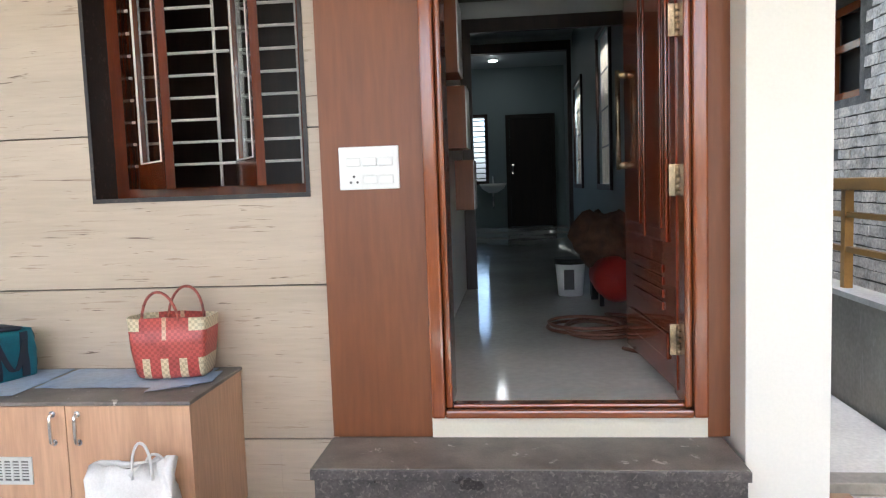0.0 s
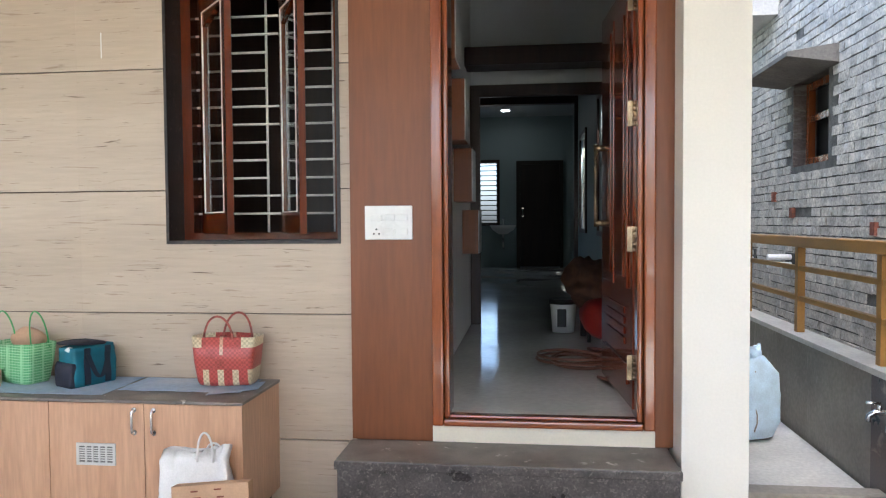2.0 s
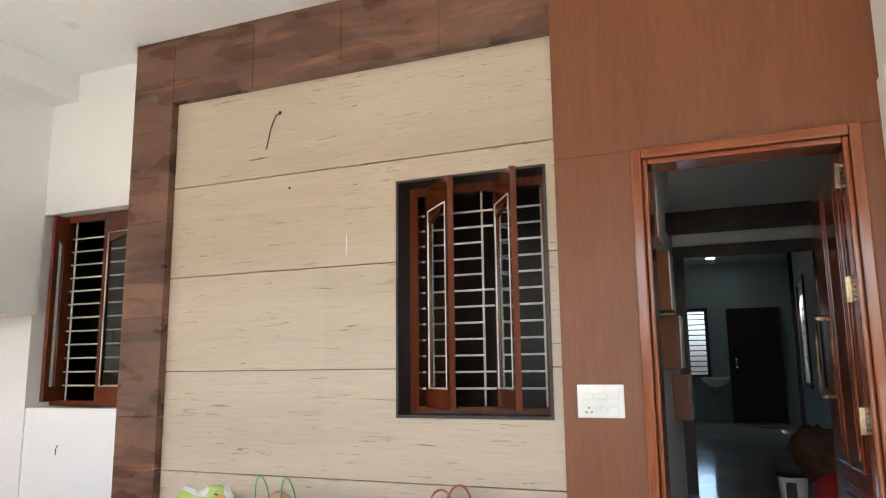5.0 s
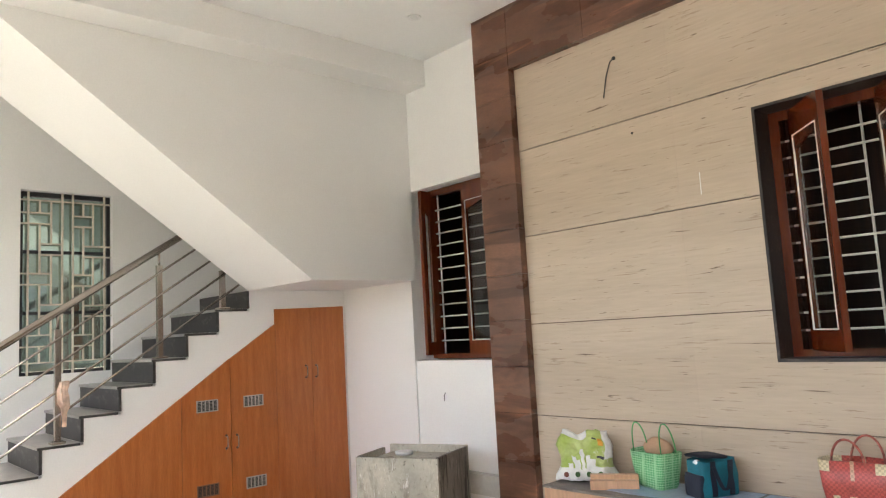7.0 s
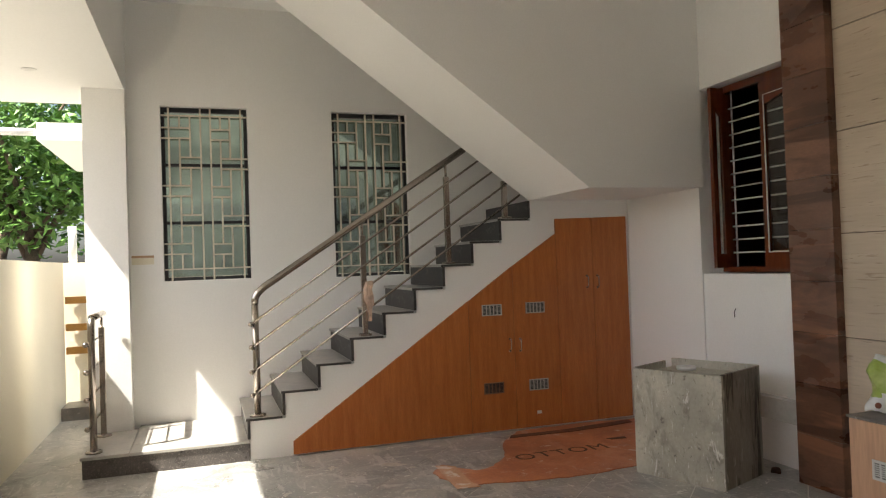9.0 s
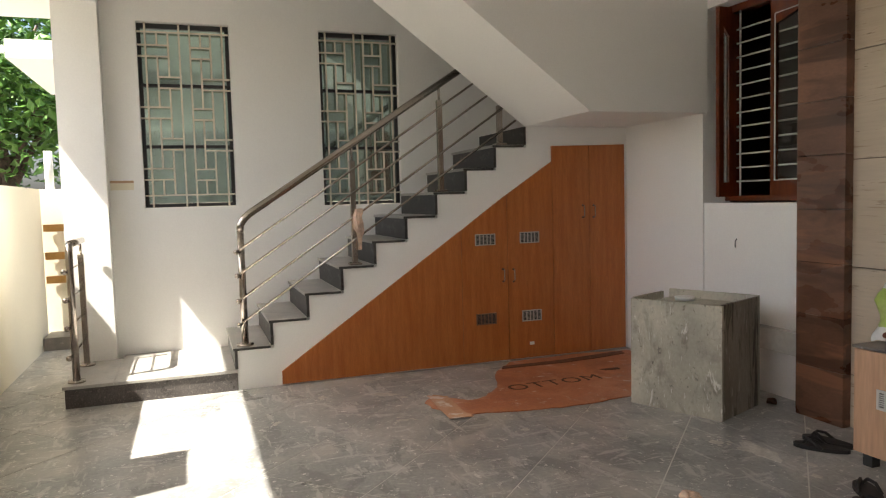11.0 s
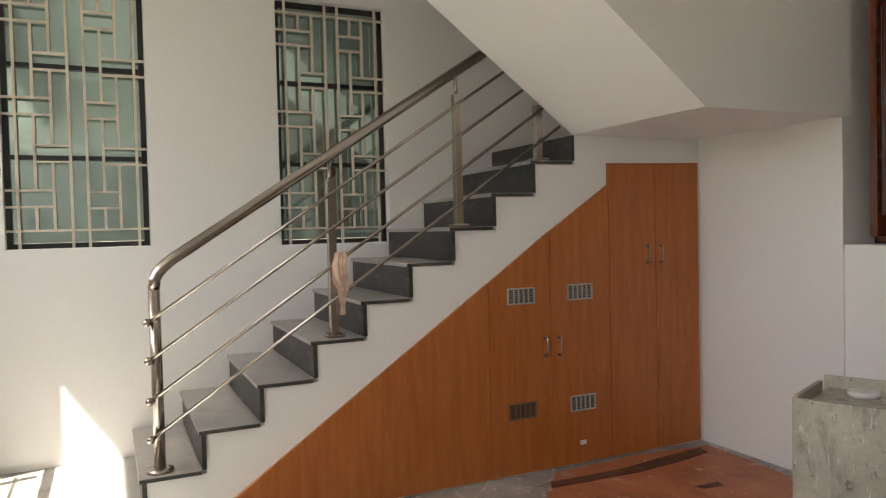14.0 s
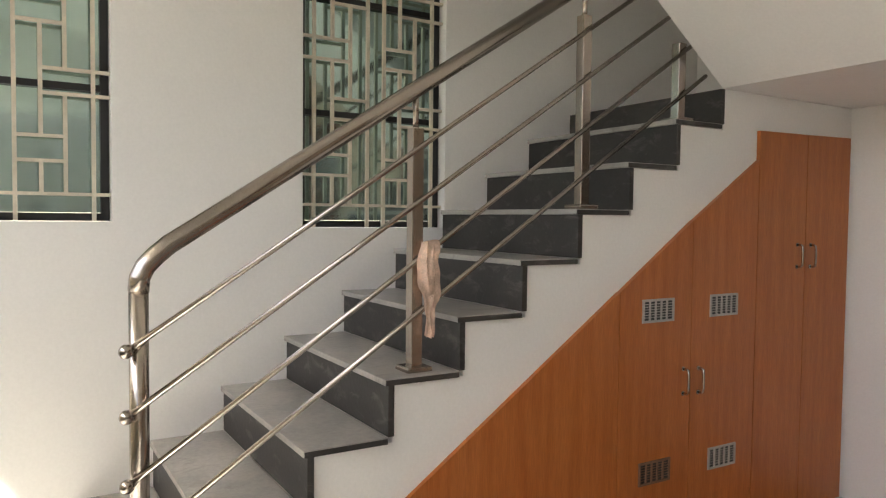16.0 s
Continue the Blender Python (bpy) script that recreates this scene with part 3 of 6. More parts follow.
for yy, zz, top in ((0.625, 0.840, 0.914), (1.325, 1.369, 0.844), (1.83, 1.726, 0.314)):
    zt = zz + top
    bm = bmesh.new()
    box(bm, RX - 0.02, RX + 0.02, yy - 0.02, yy + 0.02, zz, zt - 0.14 if top > 0.5 else zt, 0.003)
    if top > 0.5:
        tube(bm, [(RX, yy, zt - 0.14), (RX, yy, 1.252 + (yy + 0.12) * SLOPE)], 0.01, 10)
    post = part("post", bm, STEEL, railing)
    block("post_flange", RX - 0.045, RX + 0.045, yy - 0.045, yy + 0.045, zz, zz + 0.017, STEEL, post, bev=0.006)
for zz, end in ((0.983, 1.75), (0.813, 1.80), (0.632, 1.88), (0.462, 1.96)):
    bm = bmesh.new()
    tube(bm, [(RX + 0.028, -0.225, zz), (RX + 0.028, end, zz + (end + 0.225) * 0.668)], 0.0085, 10)
    bar = part("bar", bm, STEEL, railing)
    bm = bmesh.new()
    ball(bm, (RX + 0.028, -0.232, zz - 0.004), 0.019)
    part("ball_end", bm, STEEL, bar)

# ---- windows in the side wall ----
def grille_window(name, y0, y1, z0, z1, label):
    w = thing(name, (SIDE_X, y0, z0), label, "window", kind="structure")
    xb = SIDE_X - 0.05
    bm = bmesh.new()
    slab(bm, "y", y0 + 0.002, y1 - 0.002, z0 + 0.002, z1 - 0.002, xb - 0.05, xb - 0.01, [(y0 + 0.03, y1 - 0.03, z0 + 0.03, z1 - 0.04)])
    part("window_frame", bm, BLACK_FRAME, w, "black metal frame")
    h = (z1 - z0) / 3
    for k in (1, 2):
        block("transom", xb - 0.04, xb - 0.005, y0 + 0.031, y1 - 0.031, z0 + h * k - 0.012, z0 + h * k + 0.012, BLACK_FRAME, w)
    for k in range(3):
        block("pane", xb - 0.034, xb - 0.028, y0 + 0.03, y1 - 0.03, z0 + h * k + 0.012 + (0.02 if k == 0 else 0), z0 + h * (k + 1) - 0.012 - (0.03 if k == 2 else 0), MIRROR_GLASS, w,
              "greenish reflective glass pane")
    gx0, gx1 = SIDE_X - 0.045, SIDE_X - 0.031
    W = y1 - y0
    uu = lambda f: y0 + W * f

    def vbar(f, a, b):
        block("grille_bar", gx0, gx1, uu(f) - 0.007, uu(f) + 0.007, a, b, GRILL, w)

    def hbar(zz, a, b):
        block("grille_bar", gx0 - 0.001, gx1 + 0.001, uu(a), uu(b), zz - 0.006, zz + 0.006, GRILL, w)
    for f in (0.09, 0.45, 0.565, 0.92):
        vbar(f, z0 + 0.003, z1 - 0.003)

    def at(t):
        return z1 - h * t
    hbar(at(0.15), 0, 1)
    hbar(at(2.80), 0, 1)
    for k in range(3):
        for a, b, t in ((0, 0.33, 0.36), (0, 0.33, 0.54), (0.21, 0.45, 0.87), (0.21, 0.45, 0.05),
                        (0.565, 0.79, 0.38), (0.565, 0.79, 0.56), (0.68, 1, 0.89), (0.68, 1, 0.07)):
            if 0.2 < t + k < 2.75:
                hbar(at(t + k), a, b)
    for k in range(-1, 3):
        for f, a, b in ((0.21, 0.54, 1.36), (0.33, 0.05, 0.87), (0.68, 0.56, 1.38), (0.79, 0.07, 0.89)):
            a, b = max(0.15, a + k), min(2.80, b + k)
            if b - a > 0.05:
                vbar(f, at(b), at(a))
    return w


grille_window("window_1", *G1, "reflective side window behind a cream iron grille")
grille_window("window_2", *G2, "reflective side window behind a cream iron grille near the stairs")


# ---- teak casement windows in the front wall ----
def casement(name, x0, x1, z0, z1, y, label, open_leaves, stone=True, leaf_w=None):
    w = thing(name, ((x0 + x1) / 2, y, z0), label, "window", kind="structure")
    if stone:
        bm = bmesh.new()
        slab(bm, "x", x0, x1, z0, z1, y - 0.008, y + 0.215, [(x0 + 0.014, x1 - 0.014, z0 + 0.016, z1 - 0.014)])
        part("stone_jamb", bm, JAMB_STONE, w, "dark granite jamb lining")
        x0, x1, z0, z1 = x0 + 0.0145, x1 - 0.0145, z0 + 0.0165, z1 - 0.0145
    yf = y + 0.145 if stone else y
    bm = bmesh.new()
    slab(bm, "x", x0, x1, z0, z1, yf, yf + 0.08, [(x0 + 0.05, x1 - 0.05, z0 + 0.035, z1 - 0.05)])
    part("window_frame", bm, TEAK_DARK, w)
    bx0, bx1, bz0, bz1 = x0 + 0.05, x1 - 0.05, z0 + 0.035, z1 - 0.05
    W, H = bx1 - bx0, bz1 - bz0
    yb = yf + 0.06
    n = 12
    for k in range(n):
        zz = bz0 + H * (0.08 + 0.835 * k / (n - 1))
        full = k in (0, 1, 5, 6, 10, 11)
        bm = bmesh.new()
        spans = ((0, 1),) if full else ((0, 0.50), (0.61, 0.97)) if stone else ((0, 1),)
        for a, b in spans:
            tube(bm, [(bx0 + W * a, yb, zz), (bx0 + W * b, yb, zz)], 0.0065, 6)
        part("grille_bar", bm, GRILL_WHITE, w)
    for f in ((0.50, 0.61, 0.97) if stone else (0.03,)):
        bm = bmesh.new()
        tube(bm, [(bx0 + W * f, yb + 0.008, bz0), (bx0 + W * f, yb + 0.008, bz1)], 0.0065, 6)
        part("grille_bar", bm, GRILL_WHITE, w)
    for hx, lw, ang in open_leaves:
        c, s = math.cos(radians(ang)), math.sin(radians(ang))

        def put(bm):
            for v in bm.verts:
                u, d, zz = v.co
                v.co = (hx + c * u + s * d, yf + 0.01 - s * u + c * d, zz)
        lz0, lz1 = z0 + 0.03, z1 - 0.012
        bm = bmesh.new()
        st = 0.040
        slab(bm, "x", 0, lw, lz0, lz1, 0, 0.032, [(st, lw - st, lz0 + 0.10, lz1 - 0.13)])
        prism(bm, [(st, lz1 - 0.13), (lw - st, lz1 - 0.13), (st, lz1 - 0.20)], "y", 0.001, 0.031)
        put(bm)
        leaf = part("shutter", bm, TEAK_DARK, w, "open teak shutter with a glass pane")
        bm = bmesh.new()
        box(bm, st, lw - st, 0.014, 0.018, lz0 + 0.10, lz1 - 0.13)
        put(bm)
        part("pane", bm, GLASS, leaf)
        bm = bmesh.new()
        slab(bm, "x", st, lw - st, lz0 + 0.10, lz1 - 0.13, -0.003, 0.004, [(st + 0.005, lw - st - 0.005, lz0 + 0.105, lz1 - 0.135)])
        put(bm)
        part("glazing_bead", bm, GRILL_WHITE, leaf)
    return w


casement("window_3", WIN[0], WIN[1], WIN[2], WIN[3], WALL_Y, "teak casement window with both shutters open and a white iron grille",
         [(-1.525, 0.35, 47), (-1.125, 0.35, 57)])
casement("window_4", -4.44, -3.55, 1.245, 2.585, 3.06, "teak casement window in a white recess with a white iron grille",
         [(-4.40, 0.13, 86), (-4.03, 0.40, 5)], stone=False)

# ---- the hall behind the door ----
FZ = 0.44
hall_floor = block("floor_hall", -4.0, 0.93, 2.9, 13.6, 0.30, FZ, MARBLE)
structure(hall_floor, "glossy pale grey marble floor of the hall", "floor")
wall("wall_hall_left", "y", 3.071, 5.75, FZ, 3.5, -0.55, -0.42, PAINT, "white wall of the entrance hall")
wall("wall_hall_right", "y", 3.071, 13.6, 0, 3.62, 0.90, 0.955, INDOOR_DIM, "pale hall wall in dimmed paint with two side windows", [(7.3, 8.3, 1.2, 2.75), (10.2, 11.4, 1.2, 2.6)])
wall("wall_hall_back", "x", -4.0, 0.955, 0, 3.6, 13.6, 13.8, INDOOR_DIM, "pale blue back wall of the hall in dimmed paint", [(-1.25, -0.55, 1.3, 2.45)])
wall("wall_hall_far_left", "y", 5.87, 13.6, 0, 3.6, -4.1, -4.0, INDOOR_DIM, "pale blue wall of the hall in dimmed paint")
wall("wall_hall_cross", "x", -4.0, 0.899, 0, 3.6, 5.75, 5.87, HALL_PAINT_DIM, "white cross wall in dimmed paint with a framed opening", [(-0.40, 0.88, 0, 2.44)])
hc = block("ceiling_hall", -4.1, 0.955, 3.071, 13.8, 3.5, 3.62, HALL_PAINT_DIM)
structure(hc, "white hall ceiling in dimmed paint", "ceiling")
rc = block("ceiling_room", -6.6, -0.55, 3.2, 4.0, 3.3, 3.4, CEILING)
structure(rc, "white ceiling of the unlit room", "ceiling")
rf = block("floor_room", -6.6, -0.55, 3.2, 4.0, 0.3, 0.43, MARBLE)
structure(rf, "marble floor of the unlit room", "floor")
# these three walls carry the room's darkness in their colour, not real panelling
wall("wall_room_side", "y", 3.08, 5.7, 0.43, 3.4, -0.60, -0.552, DARK_WOOD_SHADE, "side wall coloured dark to stand for the unlit room")
wall("wall_room_end", "y", 3.2, 4.0, 0, 3.5, -6.63, -6.5, DARK_WOOD_SHADE, "end wall coloured dark to stand for the unlit room")
wall("wall_room", "x", -6.6, -0.55, 0, 3.5, 3.9, 4.0, DARK_WOOD_SHADE, "near wall coloured dark for the unlit depth behind the windows")

opening = thing("opening_frame", (0.26, 5.72, FZ), "dark brown wooden frame of the inner opening", "door frame", kind="structure")
bm = bmesh.new()
slab(bm, "x", -0.419, 0.899, FZ, 2.46, 5.70, 5.749, [(-0.335, 0.87, FZ, 2.36)])
part("frame", bm, DARK_WOOD_SHADE, opening)
ob = block("shelf_beam", -0.419, 0.899, 5.2, 5.45, 2.52, 2.66, DARK_WOOD_SHADE)
structure(ob, "dark brown wooden beam across the entrance hall", "beam")
for k, (y0, z0, z1) in enumerate(((3.30, 2.145, 2.53), (3.85, 1.795, 2.155), (4.35, 1.447, 1.797), (4.95, 1.075, 1.40))):
    shelf = thing("wall_shelf", (-0.36, y0 + 0.2, z0), "reddish brown laminate wall box with a white edge", "shelf", "staggered wall boxes")
    block("box", -0.4195, -0.30, y0, y0 + 0.26, z0, z1, LAMINATE, shelf)
    block("edge", -0.30, -0.293, y0 + 0.004, y0 + 0.26, z0 + 0.004, z1 - 0.004, PLASTIC, shelf, "white laminate edge")
BLACK_WOOD = wood("black_brown_door_wood", (0.012, 0.008, 0.006), (0.03, 0.018, 0.013), 0.6, "z", 14)
back_door = thing("door_2", (0.25, 13.58, FZ), "closed dark brown inner door with a steel handle", "door", kind="structure")
bm = bmesh.new()
slab(bm, "x", -0.17, 0.72, FZ, 2.48, 13.54, 13.599, [(-0.10, 0.65, FZ, 2.41)])
part("door_frame", bm, BLACK_WOOD, back_door)
block("door_leaf", -0.099, 0.649, 13.56, 13.598, FZ + 0.01, 2.409, BLACK_WOOD, back_door)
bow_handle(back_door, (-0.05, 13.56, 1.5), (0, -1, 0), (0, 0, 1), 0.14, 0.04, 0.01)

# ---- side passage and the neighbour ----
passage = block("pavement", 1.0, 1.70, -2.1, 14, -0.1, -0.002, CONCRETE)
structure(passage, "pale concrete floor of the side passage", "pavement")
compound = block("wall_compound", 1.72, 1.84, -6, 14, -0.02, 0.57, PLASTER)
structure(compound, "low grey cement-plastered boundary wall", "wall")
cop = block("coping", 1.70, 1.86, -6, 14, 0.57, 0.60, CONCRETE)
structure(cop, "pale cement coping on the boundary wall", "trim")
fence = thing("boundary_railing", (1.78, 4, 0.6), "ochre painted metal railing on the boundary wall", "railing")
for y in np.arange(-2.15, 13.0, 1.09):
    block("post", 1.755, 1.80, float(y) - 0.025, float(y) + 0.025, 0.60, 1.14, YELLOW_RAIL, fence)
block("top_rail", 1.735, 1.815, -2, 13, 1.14, 1.205, YELLOW_RAIL, fence, bev=0.006)
for zz in (0.80, 0.99):
    block("rail", 1.76, 1.795, -2, 13, zz, zz + 0.03, YELLOW_RAIL, fence)
tap_panel = block("tap_panel", 1.70, 1.719, 2.2, 3.24, 0.0, 0.569, TAP_STONE)
structure(tap_panel, "brown polished granite panel behind the taps", "wall panel")
# brick wall whose unseen upper height and front run are added to block sun
neighbour = wall("wall_neighbour", "y", -5.0, 16, -0.02, 11.0, 2.62, 2.85, MORTAR, "neighbouring house wall of grey washed bricks, extended unseen to block sun", [(6.15, 7.0, 1.82, 2.62), (8.7, 9.5, 1.82, 2.62)])
gate_pier = block("gate_pier", -3.95, -3.45, -2.05, -1.86, 0, 1.93, PAINT_CREAM)
structure(gate_pier, "cream painted gate pier in the boundary wall", "pier")
front_wall = wall("wall_front", "x", -8.06, -3.951, 0, 1.51, -2.02, -1.87, PAINT_CREAM, "cream painted front boundary wall")
# unseen wall, added to hold back light from the front right
wall("wall_front_unseen", "x", -3.449, 1.0, 0, 1.51, -2.02, -1.87, PAINT_CREAM, "unseen cream wall added beyond the pier to cut the front light")


# ---- loose things ----
cabinet = thing("shoe_cabinet", (-2.0, 2.6, 0), "low oak laminate shoe cabinet with a granite top", "cabinet")
CX0, CX1, CY = -2.80, -1.09, 2.40
block("body", CX0, CX1 - 0.002, CY + 0.02, WALL_Y - 0.003, 0.07, 0.566, OAK, cabinet)
block("top", CX0 - 0.005, CX1 + 0.005, CY - 0.01, WALL_Y - 0.003, 0.567, 0.58, GRANITE_TOP, cabinet, "dusty granite top", 0.003)
n = 4
for k in range(n):
    a = CX0 + (CX1 - CX0) * k / n
    b = CX0 + (CX1 - CX0) * (k + 1) / n
    block("door", a + 0.002, b - 0.002, CY, CY + 0.019, 0.07, 0.563, OAK, cabinet)
    bow_handle(cabinet, (b - 0.043 if k % 2 == 0 else a + 0.043, CY, 0.49), (0, -1, 0), (0, 0, 1), 0.095, 0.020, 0.0062)
    if k in (0, 2):
        vent(cabinet, a + 0.125, a + 0.30, 0.30, 0.393, CY, "y")
for x in (CX0 + 0.05, CX1 - 0.05):
    for y in (CY + 0.06, WALL_Y - 0.08):
        block("foot", x - 0.025, x + 0.025, y - 0.025, y + 0.025, 0.0, 0.07, DARK, cabinet)


# ---- materials of the loose things ----
def woven(name, a, b, cell=0.05, fine=0.012, rough=0.35):
    """Plaited plastic strips in two colours: checks, with a fine weave relief."""
    m = material(name, a, rough, 0, 0.05, 6, 80, 0.0)
    n, l = m.node_tree.nodes, m.node_tree.links
    bs = n["Principled BSDF"]
    tc, mp, ch, wv, mx, mu, bp = (n.new("ShaderNode" + k) for k in ("NewGeometry", "Mapping", "TexChecker", "TexChecker", "Mix", "Mix", "Bump"))
    l.new(tc.outputs["Position"], ch.inputs["Vector"])
    l.new(tc.outputs["Position"], wv.inputs["Vector"])
    ch.inputs["Scale"].default_value, wv.inputs["Scale"].default_value = 1 / cell, 1 / fine
    ch.inputs["Color1"].default_value, ch.inputs["Color2"].default_value = (*a, 1), (*b, 1)
    wv.inputs["Color1"].default_value, wv.inputs["Color2"].default_value = (1, 1, 1, 1), (0.62, 0.62, 0.62, 1)
    mx.data_type, mx.blend_type = "RGBA", "MULTIPLY"
    mx.inputs["Factor"].default_value = 0.8
    cb, both, pick = n.new("ShaderNodeTexChecker"), n.new("ShaderNodeMath"), n.new("ShaderNodeMix")
    cb.inputs["Scale"].default_value = 0.5 / cell
    both.operation, pick.data_type = "MULTIPLY", "RGBA"
    l.new(tc.outputs["Position"], cb.inputs["Vector"])
    l.new(ch.outputs["Fac"], both.inputs[0])
    l.new(cb.outputs["Fac"], both.inputs[1])
    l.new(both.outputs["Value"], pick.inputs["Factor"])
    pick.inputs[6].default_value, pick.inputs[7].default_value = (*a, 1), (*b, 1)
    l.new(pick.outputs[2], mx.inputs[6])
    l.new(wv.outputs["Color"], mx.inputs[7])
    l.new(mx.outputs[2], bs.inputs["Base Color"])
    bp.inputs["Strength"].default_value, bp.inputs["Distance"].default_value = 0.6, 0.004
    l.new(wv.outputs["Fac"], bp.inputs["Height"])
    l.new(bp.outputs["Normal"], bs.inputs["Normal"])
    return m


def banded_weave(name, red, cream, x_mid, z_base):
    """Red plaiting with a row of cream squares near the base and cream corners near the rim."""
    m = woven(name, red, tuple(c * 0.86 for c in red), 0.042, 0.0105)
    n, l = m.node_tree.nodes, m.node_tree.links
    bs = n["Principled BSDF"]
    old = bs.inputs["Base Color"].links[0].from_socket
    geo, xyz = n.new("ShaderNodeNewGeometry"), n.new("ShaderNodeSeparateXYZ")
    l.new(geo.outputs["Position"], xyz.inputs["Vector"])

    def math_node(op, a, b):
        q = n.new("ShaderNodeMath")
        q.operation = op
        for i, v in enumerate((a, b)):
            if isinstance(v, (int, float)):
                q.inputs[i].default_value = v
            else:
                l.new(v, q.inputs[i])
        return q.outputs[0]
    off = math_node("SUBTRACT", xyz.outputs["X"], x_mid)
    wide = math_node("ABSOLUTE", off, 0)
    col = math_node("LESS_THAN", math_node("FRACT", math_node("ADD", math_node("DIVIDE", off, 0.066), 20.25), 0), 0.42)
    low_row = math_node("MULTIPLY", math_node("LESS_THAN", xyz.outputs["Z"], z_base + 0.085), col)
    top_row = math_node("MULTIPLY", math_node("GREATER_THAN", xyz.outputs["Z"], z_base + 0.182), math_node("GREATER_THAN", wide, 0.088))
    mid_row = math_node("MULTIPLY", math_node("MULTIPLY", math_node("GREATER_THAN", xyz.outputs["Z"], z_base + 0.15), math_node("LESS_THAN", wide, 0.008)), 0.6)
    fac = math_node("MAXIMUM", math_node("MAXIMUM", low_row, top_row), mid_row)
    mx, mu = n.new("ShaderNodeMix"), n.new("ShaderNodeMix")
    mx.data_type = mu.data_type = "RGBA"
    mu.blend_type = "MULTIPLY"
    weave = [q for q in n if q.bl_idname == "ShaderNodeTexChecker"][1]
    mu.inputs["Factor"].default_value = 0.75
    mu.inputs[6].default_value = (*cream, 1)
    l.new(weave.outputs["Color"], mu.inputs[7])
    l.new(fac, mx.inputs["Factor"])
    l.new(old, mx.inputs[6])
    l.new(mu.outputs[2], mx.inputs[7])
    l.new(mx.outputs[2], bs.inputs["Base Color"])
    return m


def grid_weave(name, strip, thread, pitch=0.0125):
    """Broad plastic strips with paler threads showing between them both ways, and a pale column here and there."""
    m = material(name, strip, 0.35, 0, 0.1, 14, 90, 0.05)
    n, l = m.node_tree.nodes, m.node_tree.links
    bs = n["Principled BSDF"]
    old = bs.inputs["Base Color"].links[0].from_socket
    geo, xyz = n.new("ShaderNodeNewGeometry"), n.new("ShaderNodeSeparateXYZ")
    l.new(geo.outputs["Position"], xyz.inputs["Vector"])

    around = n.new("ShaderNodeMath")
    l.new(xyz.outputs["X"], around.inputs[0])
    l.new(xyz.outputs["Y"], around.inputs[1])

    def band(axis, step, share):
        d, f, c = (n.new("ShaderNodeMath") for _ in range(3))
        d.operation, f.operation, c.operation = "DIVIDE", "FRACT", "LESS_THAN"
        l.new(xyz.outputs[axis] if axis == "Z" else around.outputs[0], d.inputs[0])
        d.inputs[1].default_value, c.inputs[1].default_value = step, share
        l.new(d.outputs[0], f.inputs[0])
        l.new(f.outputs[0], c.inputs[0])
        return c.outputs[0]
    top = None
    for q in (band("Z", pitch, 0.36), band("X", pitch, 0.24), band("X", 0.062, 0.2)):
        if top is None:
            top = q
        else:
            mx = n.new("ShaderNodeMath")
            mx.operation = "MAXIMUM"
            l.new(top, mx.inputs[0])
            l.new(q, mx.inputs[1])
            top = mx.outputs[0]
    mix = n.new("ShaderNodeMix")
    mix.data_type = "RGBA"
    l.new(top, mix.inputs["Factor"])
    l.new(old, mix.inputs[6])
    mix.inputs[7].default_value = (*thread, 1)
    l.new(mix.outputs[2], bs.inputs["Base Color"])
    bp = n.new("ShaderNodeBump")
    bp.invert = True
    bp.inputs["Strength"].default_value, bp.inputs["Distance"].default_value = 0.5, 0.003
    l.new(top, bp.inputs["Height"])
    l.new(bp.outputs["Normal"], bs.inputs["Normal"])
    return m


RED_WEAVE = banded_weave("red_cream_plaited_plastic", (0.50, 0.085, 0.07), (0.70, 0.60, 0.40), -1.275, 0.581)
GREEN_WEAVE = grid_weave("green_plaited_plastic", (0.09, 0.42, 0.15), (0.36, 0.66, 0.36))
RED_CORD = material("red_plastic_cord", (0.42, 0.10, 0.07), 0.4, 0, 0.2, 40, 120, 0.2)
GREEN_CORD = material("green_plastic_cord", (0.08, 0.38, 0.11), 0.4)
TEAL = material("teal_nylon", (0.01, 0.16, 0.22), 0.6, 0, 0.1, 12, 200, 0.15)
NAVY = material("navy_nylon", (0.018, 0.022, 0.04), 0.65, 0, 0.1, 12, 200, 0.15)
BLUE_SHEET = material("pale_blue_plastic_sheet", (0.27, 0.38, 0.56), 0.45, 0, 0.1, 5, 50, 0.1, second=(0.38, 0.43, 0.52), spread=0.2)
WHITE_BAG = material("white_cloth_bag", (0.80, 0.79, 0.78), 0.7, 0, 0.05, 8, 150, 0.15)
CARD = material("brown_corrugated_card", (0.50, 0.32, 0.20), 0.8, 0, 0.06, 6, 120, 0.1, (1, 1, 1))
CARD_RED = layered(material("orange_brown_card_sheet", (0.52, 0.195, 0.09), 0.5, 0, 0.1, 3, 60, 0.15, second=(0.36, 0.115, 0.048), spread=0.2),
                   5.0, (1, 2, 1), 0.6, 0.7, (0.55, 0.40, 0.32), 0.6)
layered(CARD_RED, 2.2, (1, 1, 1), 0.50, 0.62, (0.27, 0.075, 0.03), 0.6)
layered(CARD_RED, 1.5, (1, 1, 1), 0.50, 0.64, (0.60, 0.32, 0.20), 0.6)
layered(CARD_RED, 6.0, (1.6, 1, 1), 0.60, 0.65, (0.66, 0.58, 0.52), 0.7)
# much darker than CARD_RED, for the band near the cupboards
CARD_DARK = layered(material("dark_mottled_card", (0.16, 0.055, 0.028), 0.7, 0, 0.15, 8, 60, 0.2, second=(0.07, 0.03, 0.02), spread=0.2),
                    9.0, (1, 2, 1), 0.56, 0.66, (0.36, 0.14, 0.07), 0.7)
